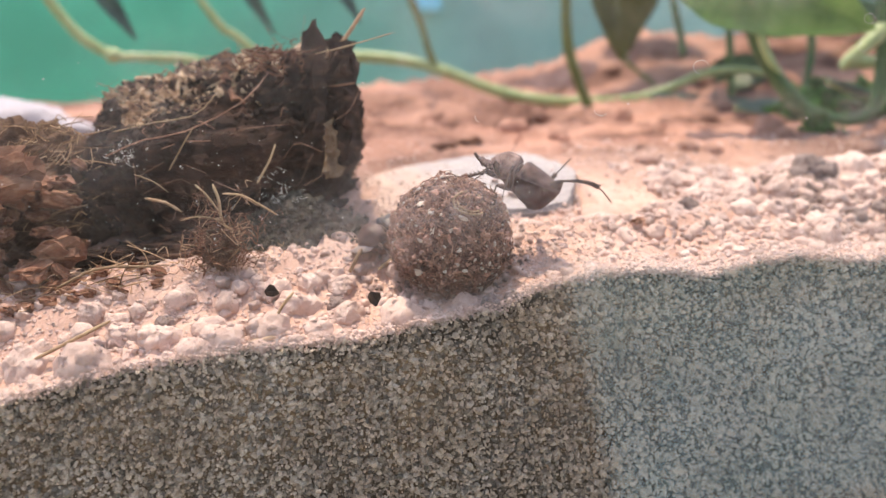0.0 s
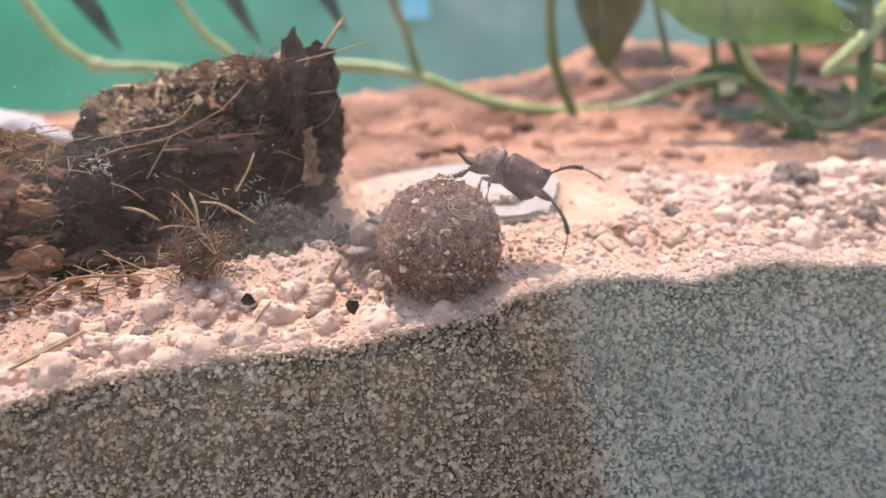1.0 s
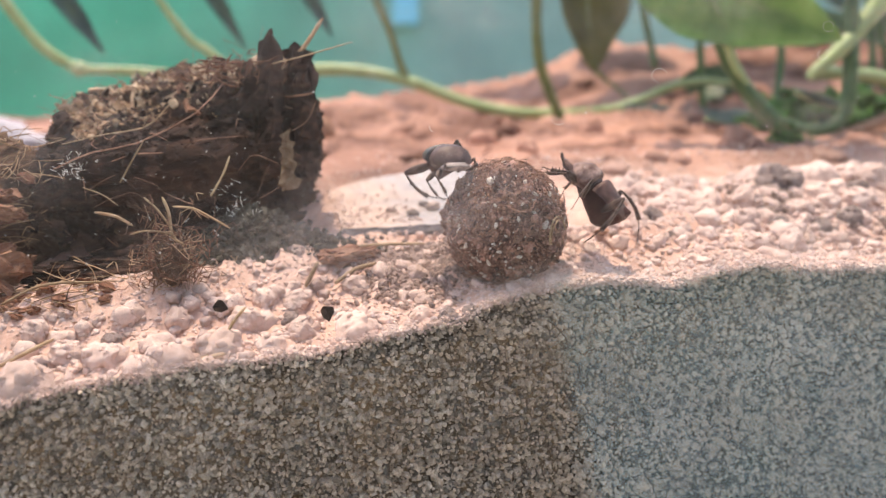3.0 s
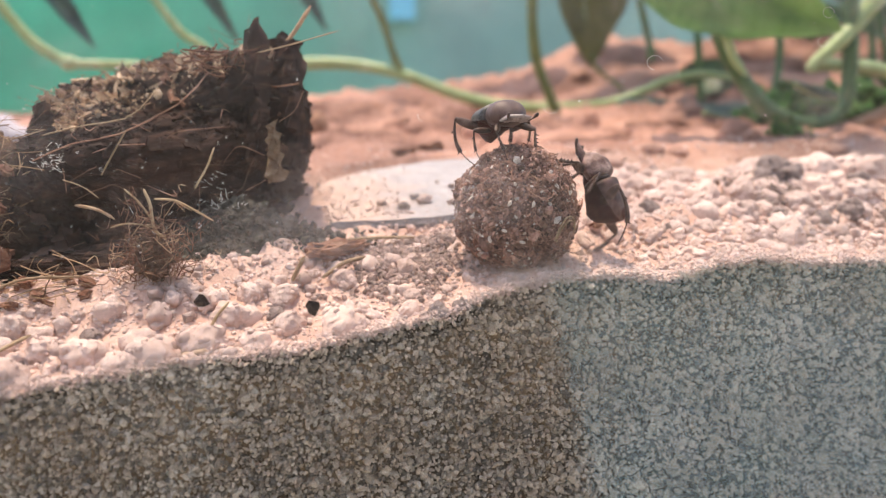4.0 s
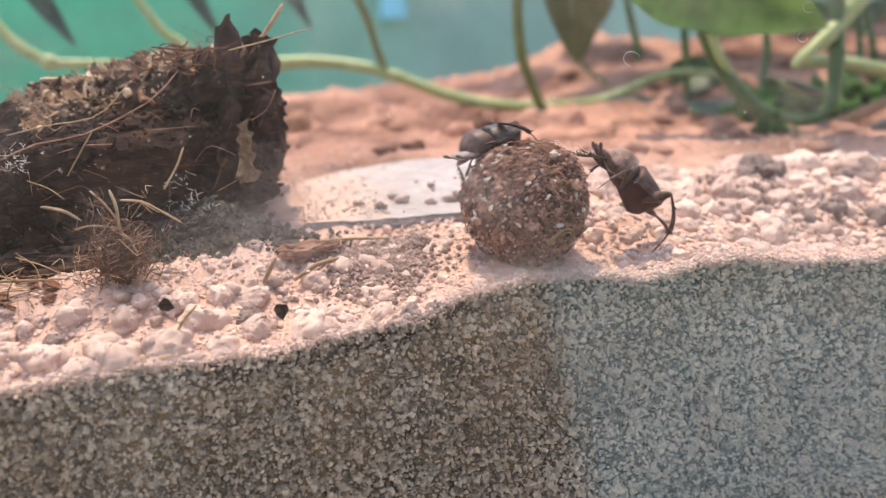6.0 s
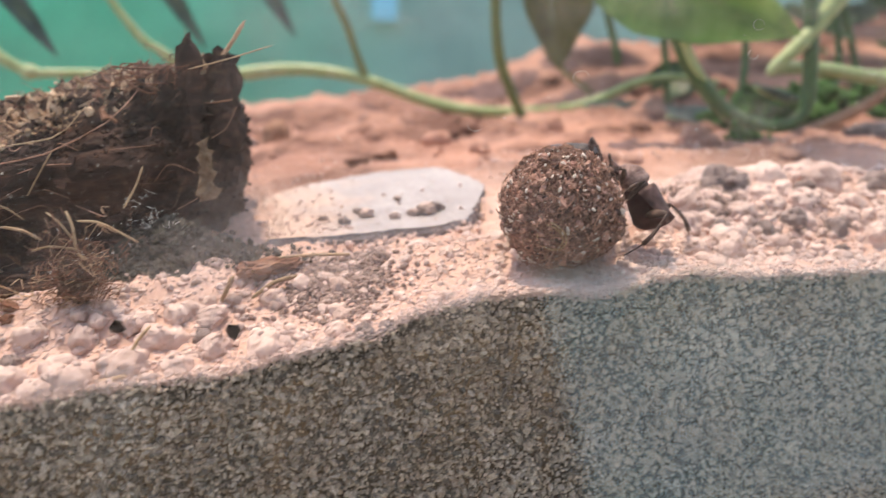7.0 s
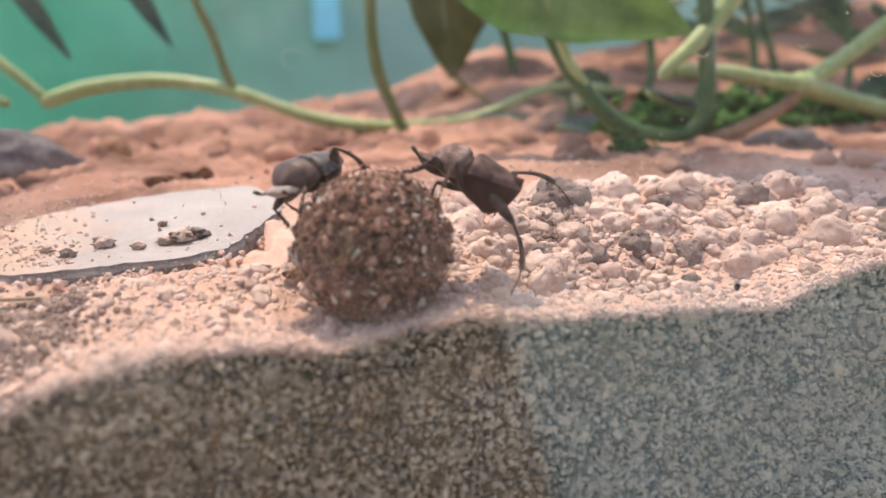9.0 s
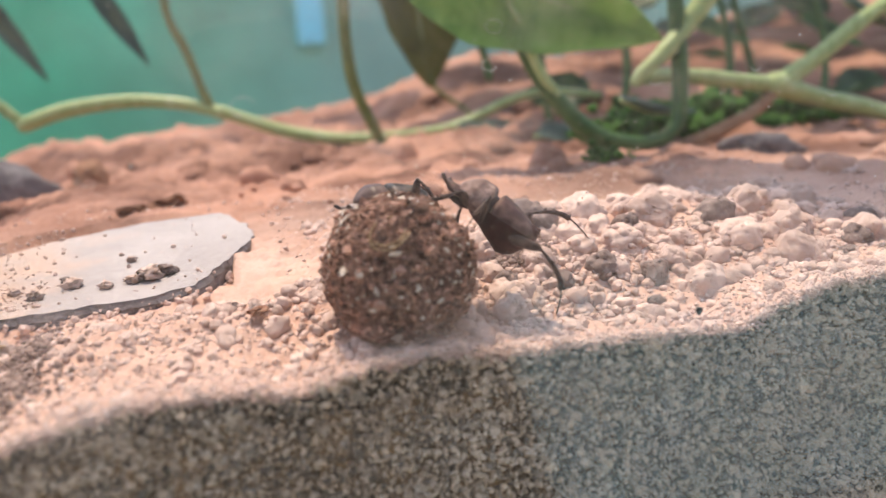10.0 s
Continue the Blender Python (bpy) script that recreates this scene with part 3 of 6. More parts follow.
def build_ball():
    ball = empty("dung_ball", pose(0.043, BALL_Y, 0.016), "dark brown dung ball studded with pale sand grains and fibres", "dung ball")
    piece("core", lump("core", 6, BALL_R * 0.985, DUNG, 0.15, 5.0, 3, (1, 0.98, 1), 0.045), ball)
    def shape(dirs):
        return np.array([[lump_radius(p, 0.15, 5.0, 3, 0.045)] for p in dirs])

    d = RNG.normal(size=(6500, 3))
    d /= np.linalg.norm(d, axis=1)[:, None]
    s = RNG.choice([0.0003, 0.0005, 0.0008, 0.0012, 0.0018], 6500, p=[0.30, 0.32, 0.24, 0.11, 0.03])
    piece("crumbs", joined("crumbs", *ICO1, d * (BALL_R * 0.985 * shape(d) - s[:, None] * 0.25), s, DUNG_GRAIN, (0.22, 1.0), 0.4), ball, "brown dung crumbs", kind="stuff")
    d = RNG.normal(size=(420, 3))
    d /= np.linalg.norm(d, axis=1)[:, None]
    s = RNG.choice([0.0004, 0.0006, 0.0010, 0.0016], 420, p=[0.42, 0.30, 0.20, 0.08])
    piece("sand_grains", joined("sand_grains", *ICO1, d * (BALL_R * 0.992 * shape(d) - s[:, None] * 0.2), s, PALE_GRAIN, (0.25, 1.0), 0.35), ball, "pale sand grains stuck to the dung", kind="stuff")
    curves = []
    for k in range(420):
        a = RNG.normal(size=3)
        a /= np.linalg.norm(a)
        b = np.cross(a, RNG.normal(size=3))
        b /= np.linalg.norm(b)
        length = RNG.uniform(0.1, 0.42)
        bend = RNG.normal(0, 0.25)
        c = np.cross(a, b)
        pts = []
        for u in np.linspace(-0.5, 0.5, 6):
            p = a + b * u * length + c * bend * u * u
            p /= np.linalg.norm(p)
            pts.append(p * (BALL_R * (0.985 + 0.03 * RNG.random() + (0.10 * max(0, u) * (k % 7 == 0)))))
        curves.append((np.array(pts), RNG.uniform(0.00005, 0.00016)))
    # a tangle of chewed fibres on one side
    crown = Euler((0, math.radians(-113.6), 0)).to_matrix() @ Vector((0.05, -0.35, 0.93))
    for k in range(130):
        a = np.array(crown) + RNG.normal(0, 0.42, 3)
        a /= np.linalg.norm(a)
        b = np.cross(a, RNG.normal(size=3))
        b /= np.linalg.norm(b)
        c = np.cross(a, b)
        r, turn, p0, lift = RNG.uniform(0.06, 0.30), RNG.uniform(0.9, 3.6), RNG.uniform(0, 6.3), RNG.uniform(0.0, 0.12)
        pts = []
        for w in np.linspace(0, turn, 8):
            p = a + r * (b * math.cos(p0 + w) + c * math.sin(p0 + w) * 0.8)
            pts.append(p / np.linalg.norm(p) * BALL_R * (0.99 + lift * math.sin(math.pi * w / turn) * RNG.uniform(0.7, 1.1)))
        curves.append((np.array(pts), RNG.uniform(0.00005, 0.00015)))
    piece("plant_fibres", many_tubes("plant_fibres", curves, DUNG_FIBRE), ball, "thin chewed plant fibres", kind="stuff")
    # one long straw rolled up on the crust
    a = Euler((0, math.radians(-322), 0)).to_matrix() @ Vector((-0.29, -0.79, 0.54))
    b = a.cross(Vector((0.1, 0.2, 1))).normalized()
    c = a.cross(b)
    pts = []
    for w in np.linspace(0, 8.6, 34):
        r = 0.20 + 0.010 * w
        p = (a + b * r * math.cos(w) + c * r * 0.8 * math.sin(w)).normalized() * BALL_R * (1.012 + 0.012 * math.sin(1.7 * w))
        pts.append(p[:])
    piece("curled_straw", tube("curled_straw", np.array(pts), 0.00024, FIBRE, 6), ball, "pale straw rolled into a ring")
    seeds = RNG.normal(size=(46, 3))
    for d in seeds / np.linalg.norm(seeds, axis=1)[:, None]:
        turn = Vector(d).to_track_quat("Z", "Y").to_matrix().to_4x4() @ pose(0, 0, 0, 0, 0, RNG.uniform(0, 360))
        size = RNG.uniform(0.00055, 0.00095)
        piece("pale_seed", SEED, ball, at=Matrix.Translation(Vector(d) * BALL_R * 0.995) @ turn @ Matrix.Scale(size, 4))
    for k in range(5):
        a = RNG.normal(size=3)
        a /= np.linalg.norm(a)
        piece("dung_knob", lump("dung_knob", 3, 0.0022, DUNG, 0.35, 5, k + 11, (1, 1, 1), 0.2), ball, at=Matrix.Translation(Vector(a * BALL_R * 0.94)))
    return ball


ball = build_ball()


# ---- beetles ----
def dome(name, cx, cz, hl, hw, up, down, material, nx=28, na=28, front=1.0, grooves=0, z_tilt=0.0, blunt=2.3):
    """A closed shell, rounder above than below."""
    v, f = [], []
    for i in range(nx + 1):
        u = -math.cos(math.pi * i / nx)
        w = max(0.0, 1 - abs(u) ** (2.3 if u > 0 else blunt)) ** 0.5
        if u > 0:
            w *= 1 + (front - 1) * u
        for k in range(na):
            a = 2 * math.pi * k / na
            c, s = math.cos(a), math.sin(a)
            h = up if s > 0 else down
            g = 1 - (0.018 * (0.5 + 0.5 * math.cos(grooves * a)) if grooves and s > 0 else 0)
            v.append((cx + u * hl, math.copysign(abs(c) ** 0.85, c) * hw * w * g, cz + z_tilt * u + s * h * w * g))
    for i in range(nx):
        for k in range(na):
            f.append((i * na + k, i * na + (k + 1) % na, (i + 1) * na + (k + 1) % na, (i + 1) * na + k))
    return mesh_of(name, v, f, material)


def half_shell(name, side, material):
    """One wing case: a thin dome over half the back, with grooves along it."""
    n, k = 22, 14
    v, f = [], []
    for layer, off in ((0, 0.0), (1, -0.00035)):
        for i in range(n + 1):
            u = -math.cos(math.pi * i / n)
            w = max(0.0, 1 - abs(u) ** (14.0 if u > 0 else 2.4)) ** 0.5 * (1 + 0.14 * u)
            for j in range(k + 1):
                a = math.pi / 2 - (j / k) * (math.pi / 2 + 0.12)
                g = 1 + 0.012 * math.cos(a * 26) * w
                hw, hh = (0.0055 + off) * w * g, (0.0036 + off) * w * g * (1 + 0.20 * u)
                v.append((-0.0057 + u * (0.0057 + off), side * (0.00006 + math.cos(a) * hw), -0.0004 + math.sin(a) * hh))
    m = (n + 1) * (k + 1)
    for i in range(n):
        for j in range(k):
            a, b = i * (k + 1) + j, (i + 1) * (k + 1) + j
            f.append((a, a + 1, b + 1, b))
            f.append((m + a, m + b, m + b + 1, m + a + 1))
    for i in range(n):
        for j in (0, k):
            a, b = i * (k + 1) + j, (i + 1) * (k + 1) + j
            f.append((a, b, m + b, m + a))
    return mesh_of(name, v, f, material)


def belly_mesh(name):
    """The underside: wedge-shaped, deepest behind the middle, cut off steeply to the tail."""
    xs = np.array([0.0062, 0.0045, 0.0025, 0.0004, -0.0015, -0.0035, -0.0055, -0.0072, -0.0087, -0.0100, -0.0108, -0.0112])
    depth = [0.0012, 0.0030, 0.0040, 0.0048, 0.0056, 0.0066, 0.0073, 0.0072, 0.0060, 0.0040, 0.0022, 0.0008]
    width = [0.0016, 0.0036, 0.0044, 0.0046, 0.0047, 0.0047, 0.0046, 0.0043, 0.0038, 0.0031, 0.0021, 0.0008]
    k, v, f = 24, [], []
    for n, (x, d, w) in enumerate(zip(xs, depth, width)):
        ring = 1 - 0.035 * (n % 2)
        for j in range(k):
            a = 2 * math.pi * j / k
            c, sn = math.cos(a), math.sin(a)
            taper = 1.0 if sn > 0 else 1 - 0.38 * sn * sn
            v.append((x, c * w * taper * ring, sn * (0.0022 if sn > 0 else d * ring)))
    m = len(xs)
    for i in range(m - 1):
        for j in range(k):
            f.append((i * k + j, i * k + (j + 1) % k, (i + 1) * k + (j + 1) % k, (i + 1) * k + j))
    v += [(xs[0] + 0.0004, 0, -0.0006), (xs[-1] - 0.0002, 0, 0)]
    for j in range(k):
        f += [(len(v) - 2, (j + 1) % k, j, j), (len(v) - 1, (m - 1) * k + j, (m - 1) * k + (j + 1) % k, (m - 1) * k + (j + 1) % k)]
    return mesh_of(name, v, quads_to_tris(f), BELLY)


def head_mesh(name, material):
    """The flat shovel of the head, with six teeth on its front rim."""
    v, f = [(0.0068, 0, 0.0006), (0.0068, 0, -0.0012)], []
    n = 36
    for i in range(n + 1):
        a = -math.pi * 0.62 + 1.24 * math.pi * i / n
        tooth = 0.00055 * max(0.0, math.cos(6 * a * 1.35)) if abs(a) < 1.25 else 0
        r = 0.0039 + tooth
        x, y = 0.0078 + r * math.cos(a) * 1.05, r * math.sin(a) * 1.12
        v += [(x, y, -0.0012 + 0.35 * max(0.0, x - 0.0085)), (0.0078 + 0.6 * (x - 0.0078), y * 0.6, 0.0002), (x, y, -0.0016 + 0.35 * max(0.0, x - 0.0085)), (0.0078 + 0.6 * (x - 0.0078), y * 0.6, -0.0019)]
    for i in range(n):
        a, b = 2 + 4 * i, 6 + 4 * i
        f += [(a, b, b + 1, a + 1), (a + 2, a + 3, b + 3, b + 2), (a, a + 2, b + 2, b), (a + 1, b + 1, 0, 0), (a + 3, 1, b + 3, b + 3)]
    return mesh_of(name, v, quads_to_tris(f), material)


def femur_mesh(name, length, thick):
    n, k = 10, 8
    v, f = [], []
    for i in range(n + 1):
        u = i / n
        r = thick * (0.45 + 0.75 * math.sin(math.pi * min(1, u * 0.9 + 0.08)) ** 0.8)
        for j in range(k):
            a = 2 * math.pi * j / k
            v.append((u * length, math.cos(a) * r * 0.62, math.sin(a) * r))
    for i in range(n):
        for j in range(k):
            f.append((i * k + j, i * k + (j + 1) % k, (i + 1) * k + (j + 1) % k, (i + 1) * k + j))
    v += [(-thick * 0.3, 0, 0), (length + thick * 0.3, 0, 0)]
    for j in range(k):
        f += [(len(v) - 2, (j + 1) % k, j, j), (len(v) - 1, n * k + j, n * k + (j + 1) % k, n * k + (j + 1) % k)]
    return mesh_of(name, v, quads_to_tris(f), LEG)


def shin_mesh(name, length, thick, bow, teeth):
    """Shin and foot in one: bowed, toothed on its outer edge, ending in a thin jointed foot."""
    vs, fs, n = [], [], 0
    shin = 0.62
    pts = [(u * length, 0, bow * math.sin(math.pi * u) * length) for u in np.linspace(0, shin, 9)]
    rad = [thick * (0.55 + 0.75 * u) for u in np.linspace(0, 1, 9)]
    parts = [(np.array(pts), np.array(rad), 7)]
    for k in range(5):
        u0, u1 = shin + (1 - shin) * k / 5, shin + (1 - shin) * (k + 0.85) / 5
        parts.append((np.array([(u * length, 0, bow * math.sin(math.pi * u) * length) for u in np.linspace(u0, u1, 3)]), np.array([0.28, 0.4, 0.34]) * thick, 5))
    e = np.array([length, 0, 0.0])
    for s in (-1, 1):
        parts.append((np.array([e, e + np.array([0.0004, s * 0.0003, -0.0001]), e + np.array([0.0007, s * 0.0003, -0.0005])]), np.array([0.2, 0.15, 0.05]) * thick, 4))
    for k in range(teeth):
        u = shin * (0.3 + 0.68 * k / max(1, teeth - 1))
        p = np.array([u * length, 0, bow * math.sin(math.pi * u) * length])
        parts.append((np.array([p, p + np.array([0.0003, 0, 0.9 * thick + 0.0003]), p + np.array([0.0006, 0, 1.2 * thick + 0.0006])]), np.array([0.6, 0.4, 0.05]) * thick, 5))
    for p, r, sides in parts:
        v, f = tube_arrays(p, r, sides)
        vs.append(v)
        fs.append(quads_to_tris(f) + n)
        n += len(v)
    return mesh_of(name, np.concatenate(vs), np.concatenate(fs), LEG)


# hip, thigh length, shin length, thickness, bow of the shin, teeth
LEGS = {"front_leg": ((0.0042, 0.0030, -0.0022), 0.0058, 0.0082, 0.00078, -0.05, 4),
        "middle_leg": ((0.0002, 0.0034, -0.0040), 0.0066, 0.0092, 0.00066, 0.10, 2),
        "hind_leg": ((-0.0058, 0.0030, -0.0030), 0.0080, 0.0150, 0.00100, 0.17, 2)}


def build_beetle(label, size, back, shield, brow):
    b = empty("dung_beetle", pose(0.06, 0.02, 0.03), label, "beetle", "dung beetles at the ball")
    for side in (1, -1):
        piece("wing_case", half_shell("wing_case", side, back), b, "ridged black wing case")
    piece("abdomen", belly_mesh("abdomen"), b, "deep reddish black belly")
    piece("pronotum", dome("pronotum", 0.0047, 0.0001, 0.0042, 0.0060, 0.0045, 0.0030, shield, front=0.62, blunt=9.0), b, "domed dusty neck shield")
    piece("collar", dome("collar", 0.0004, -0.0004, 0.0010, 0.0050, 0.0034, 0.0030, LEG, 8, 24), b, "dark waist between shield and wing cases")
    head = piece("head", head_mesh("head", brow), b, "flat toothed shovel-shaped head")
    for side in (1, -1):
        piece("eye", mesh_of("eye", ICO2[0] * 0.00055 + np.array([0.0076, side * 0.0027, -0.0008]), ICO2[1], SHELL), head)
        c = smooth_line([(0.0085, side * 0.0024, -0.0014), (0.0102, side * 0.0038, -0.0012), (0.0124, side * 0.0048, 0.0004)], 8)
        piece("antenna", tube("antenna", c, [0.00018] * 5 + [0.00034, 0.00052, 0.00042], LEG, 6), head)
    for o in b.children_recursive:
        o.data.transform(Matrix.Scale(size, 4))
    legs = {}
    for kind in LEGS:
        for side in (1, -1):
            hip, l1, l2, thick, bow, teeth = LEGS[kind]
            f = piece(kind, femur_mesh(kind, l1 * size, thick * 1.15 * size), b)
            sh = piece("shin", shin_mesh("shin", l2 * size, thick * 0.54 * size, bow, teeth), f)
            legs[kind, side] = (f, sh)
    return b, legs


PULLER_K, PUSHER_K = 1.06, 0.92
puller, puller_legs = build_beetle("black dung beetle hauling the ball, head against it", PULLER_K, SHELL_BACK, SHELL_DUSTY, SHELL_BACK)
pusher, pusher_legs = build_beetle("glossy black dung beetle pushing the ball with its hind legs", PUSHER_K, SHELL, SHELL_SATIN, SHELL_PALE)

BALL_ROWS = [(0, 0.0429, 0.0159), (0.5, 0.0442, 0.0167), (1, 0.0455, 0.0169), (1.5, 0.0497, 0.0172), (2, 0.0602, 0.0195), (2.5, 0.0659, 0.0213), (2.7, 0.0674, 0.0217), (3.8, 0.0748, 0.0231), (4.0, 0.0752, 0.0232), (4.5, 0.0754, 0.0232), (5, 0.0758, 0.0233), (5.5, 0.0767, 0.0234), (7, 0.1066, 0.0270), (7.5, 0.1120, 0.0271), (8, 0.1230, 0.0232), (8.5, 0.1221, 0.0241), (9, 0.1216, 0.0236), (9.5, 0.1359, 0.0257), (10, 0.1362, 0.0255)]
# seconds, head, tail of the hauling beetle
PULLER_ROWS = [
    (0, (0.0552, 0.0255, 0.036), (0.0709, 0.0165, 0.0283)),
    (0.5, (0.056, 0.0255, 0.0372), (0.0756, 0.0165, 0.0277)),
    (1, (0.0546, 0.0255, 0.0392), (0.0755, 0.0165, 0.0332)),
    (1.5, (0.0642, 0.0255, 0.0383), (0.0815, 0.0165, 0.0288)),
    (2, (0.0692, 0.021, 0.0423), (0.0924, 0.021, 0.0321)),
    (2.5, (0.0824, 0.0255, 0.0382), (0.099, 0.0165, 0.0267)),
    (4, (0.0968, 0.0255, 0.0391), (0.1043, 0.0165, 0.0205)),
    (4.5, (0.0892, 0.021, 0.0441), (0.112, 0.021, 0.0315)),
    (5, (0.0865, 0.021, 0.0447), (0.1115, 0.021, 0.0349)),
    (5.5, (0.0939, 0.021, 0.0398), (0.1165, 0.021, 0.026)),
    (7, (0.1269, 0.0255, 0.0382), (0.1377, 0.0165, 0.0228)),
    (7.5, (0.1314, 0.0255, 0.0413), (0.1435, 0.0165, 0.0256)),
    (8, (0.1391, 0.021, 0.0417), (0.1563, 0.021, 0.0237)),
    (8.5, (0.1329, 0.0255, 0.0444), (0.1499, 0.0165, 0.0342)),
    (9, (0.1361, 0.0255, 0.0427), (0.1537, 0.0165, 0.0348)),
    (9.5, (0.1528, 0.0255, 0.0385), (0.1662, 0.0165, 0.0259)),
    (10, (0.1516, 0.0255, 0.0434), (0.1673, 0.0165, 0.0296)),
]
# seconds, middle of the body, heading and stoop in degrees of the pushing beetle
PUSHER_ROWS = [
    (0, (0.0265, 0.036, 0.0160), -165, 30),
    (0.5, (0.0270, 0.036, 0.0175), -160, 30),
    (1, (0.0300, 0.036, 0.0180), -145, 28),
    (1.5, (0.0290, 0.033, 0.0205), -118, 24),
    (2, (0.0418, 0.026, 0.0305), -92, 15),
    (2.5, (0.0469, 0.024, 0.0353), -90, 15),
    (3.8, (0.0696, 0.02, 0.0469), -76, 0),
    (4, (0.0711, 0.02, 0.0478), -76, 0),
    (4.5, (0.0627, 0.021, 0.0431), -112, 18),
    (5, (0.0598, 0.021, 0.0409), -130, 28),
    (5.5, (0.0611, 0.022, 0.0413), -155, 25),
    (7, (0.1141, 0.032, 0.0408), -180, 10),
    (7.5, (0.1149, 0.031, 0.0439), -180, 5),
    (8, (0.1245, 0.031, 0.0433), -178, 5),
    (8.5, (0.1100, 0.027, 0.0408), -145, 20),
    (9, (0.1090, 0.026, 0.0395), -142, 20),
    (9.5, (0.1352, 0.035, 0.0392), -170, 8),
    (10, (0.1378, 0.034, 0.0402), -170, 4),
]
# the hind feet of the hauling beetle: far, near
HIND_FEET = [
    (0, (0.0787, 0.024, 0.0361), (0.0869, 0.014, 0.0247)),
    (0.5, (0.0865, 0.024, 0.0293), (0.0879, 0.014, 0.0108)),
    (1, (0.1044, 0.024, 0.0331), (0.0791, 0.014, 0.0123)),
    (1.5, (0.0975, 0.024, 0.0074), (0.0789, 0.014, 0.0117)),
    (2, (0.1114, 0.024, 0.0297), (0.0807, 0.014, 0.0151)),
    (2.5, (0.118, 0.024, 0.02), (0.0823, 0.014, 0.0183)),
    (4, (0.0912, 0.024, 0.0109), (0.1026, 0.014, 0.0138)),
    (4.5, (0.1251, 0.024, 0.0299), (0.1113, 0.014, 0.0103)),
    (5, (0.1267, 0.024, 0.0207), (0.1069, 0.014, 0.0117)),
    (5.5, (0.1242, 0.024, 0.0055), (0.1181, 0.014, 0.0117)),
    (7, (0.1494, 0.024, 0.0119), (0.1238, 0.014, 0.0136)),
    (7.5, (0.1491, 0.024, 0.0106), (0.1428, 0.014, 0.0152)),
    (8, (0.1504, 0.024, 0.0132), (0.1495, 0.014, 0.016)),
    (8.5, (0.1728, 0.024, 0.0348), (0.1544, 0.014, 0.0125)),
    (9, (0.1706, 0.024, 0.0304), (0.151, 0.014, 0.0117)),
    (9.5, (0.1804, 0.024, 0.0174), (0.1693, 0.014, 0.0107)),
    (10, (0.1843, 0.024, 0.0277), (0.1706, 0.014, 0.012)),
]


def between(rows, t, k):
    ts = [r[0] for r in rows]
    return Vector([np.interp(t, ts, [r[k][i] for r in rows]) for i in range(3)])


def ball_at(t):
    ts = [r[0] for r in BALL_ROWS]
    return Vector((np.interp(t, ts, [r[1] for r in BALL_ROWS]), BALL_Y, np.interp(t, ts, [r[2] for r in BALL_ROWS])))


def axes(x, up):
    x = Vector(x).normalized()
    y = Vector(up).cross(x).normalized()
    return Matrix((x, y, x.cross(y))).transposed().to_4x4()


def body_pose(head, tail, up):
    return Matrix.Translation((head + tail) / 2) @ axes(head - tail, up)


def pusher_pose(t):
    ts = [r[0] for r in PUSHER_ROWS]
    yaw, stoop = (math.radians(np.interp(t, ts, [r[k] for r in PUSHER_ROWS])) for k in (2, 3))
    return Matrix.Translation(between(PUSHER_ROWS, t, 1)) @ Euler((0, stoop, yaw)).to_matrix().to_4x4()


def foothold(c, p, bed):
    """The nearest place to p on the ball, or else on the sand under it."""
    d = p - c
    if d.length < BALL_R * 1.75:
        return c + d.normalized() * BALL_R
    return Vector((p.x, p.y, max(p.z, bed(p.x, p.y) + 0.0006)))


def leg_pose(body, kind, side, foot, k, arch=1.0):
    """The thigh's and the shin's poses that bring the foot to its place."""
    hip, l1, l2 = LEGS[kind][:3]
    l1, l2 = l1 * k, l2 * k
    h = Vector((hip[0], hip[1] * side, hip[2])) * k
    g = body.inverted() @ Vector(foot) - h
    d = min(max(g.length, abs(l1 - l2) * 1.15), (l1 + l2) * 0.97)
    g = g.normalized() * d
    bend = Vector((-0.25 if kind == "hind_leg" else 0.2, 0.55 * side, arch))
    bend = (bend - g * bend.dot(g) / g.length_squared).normalized()
    a = (l1 * l1 - l2 * l2 + d * d) / (2 * d)
    knee = g * (a / d) + bend * math.sqrt(max(0, l1 * l1 - a * a))
    m1 = Matrix.Translation(h) @ axes(knee, bend)
    m2 = Matrix.Translation(h + knee) @ axes(g - knee, bend)
    return m1, m1.inverted() @ m2


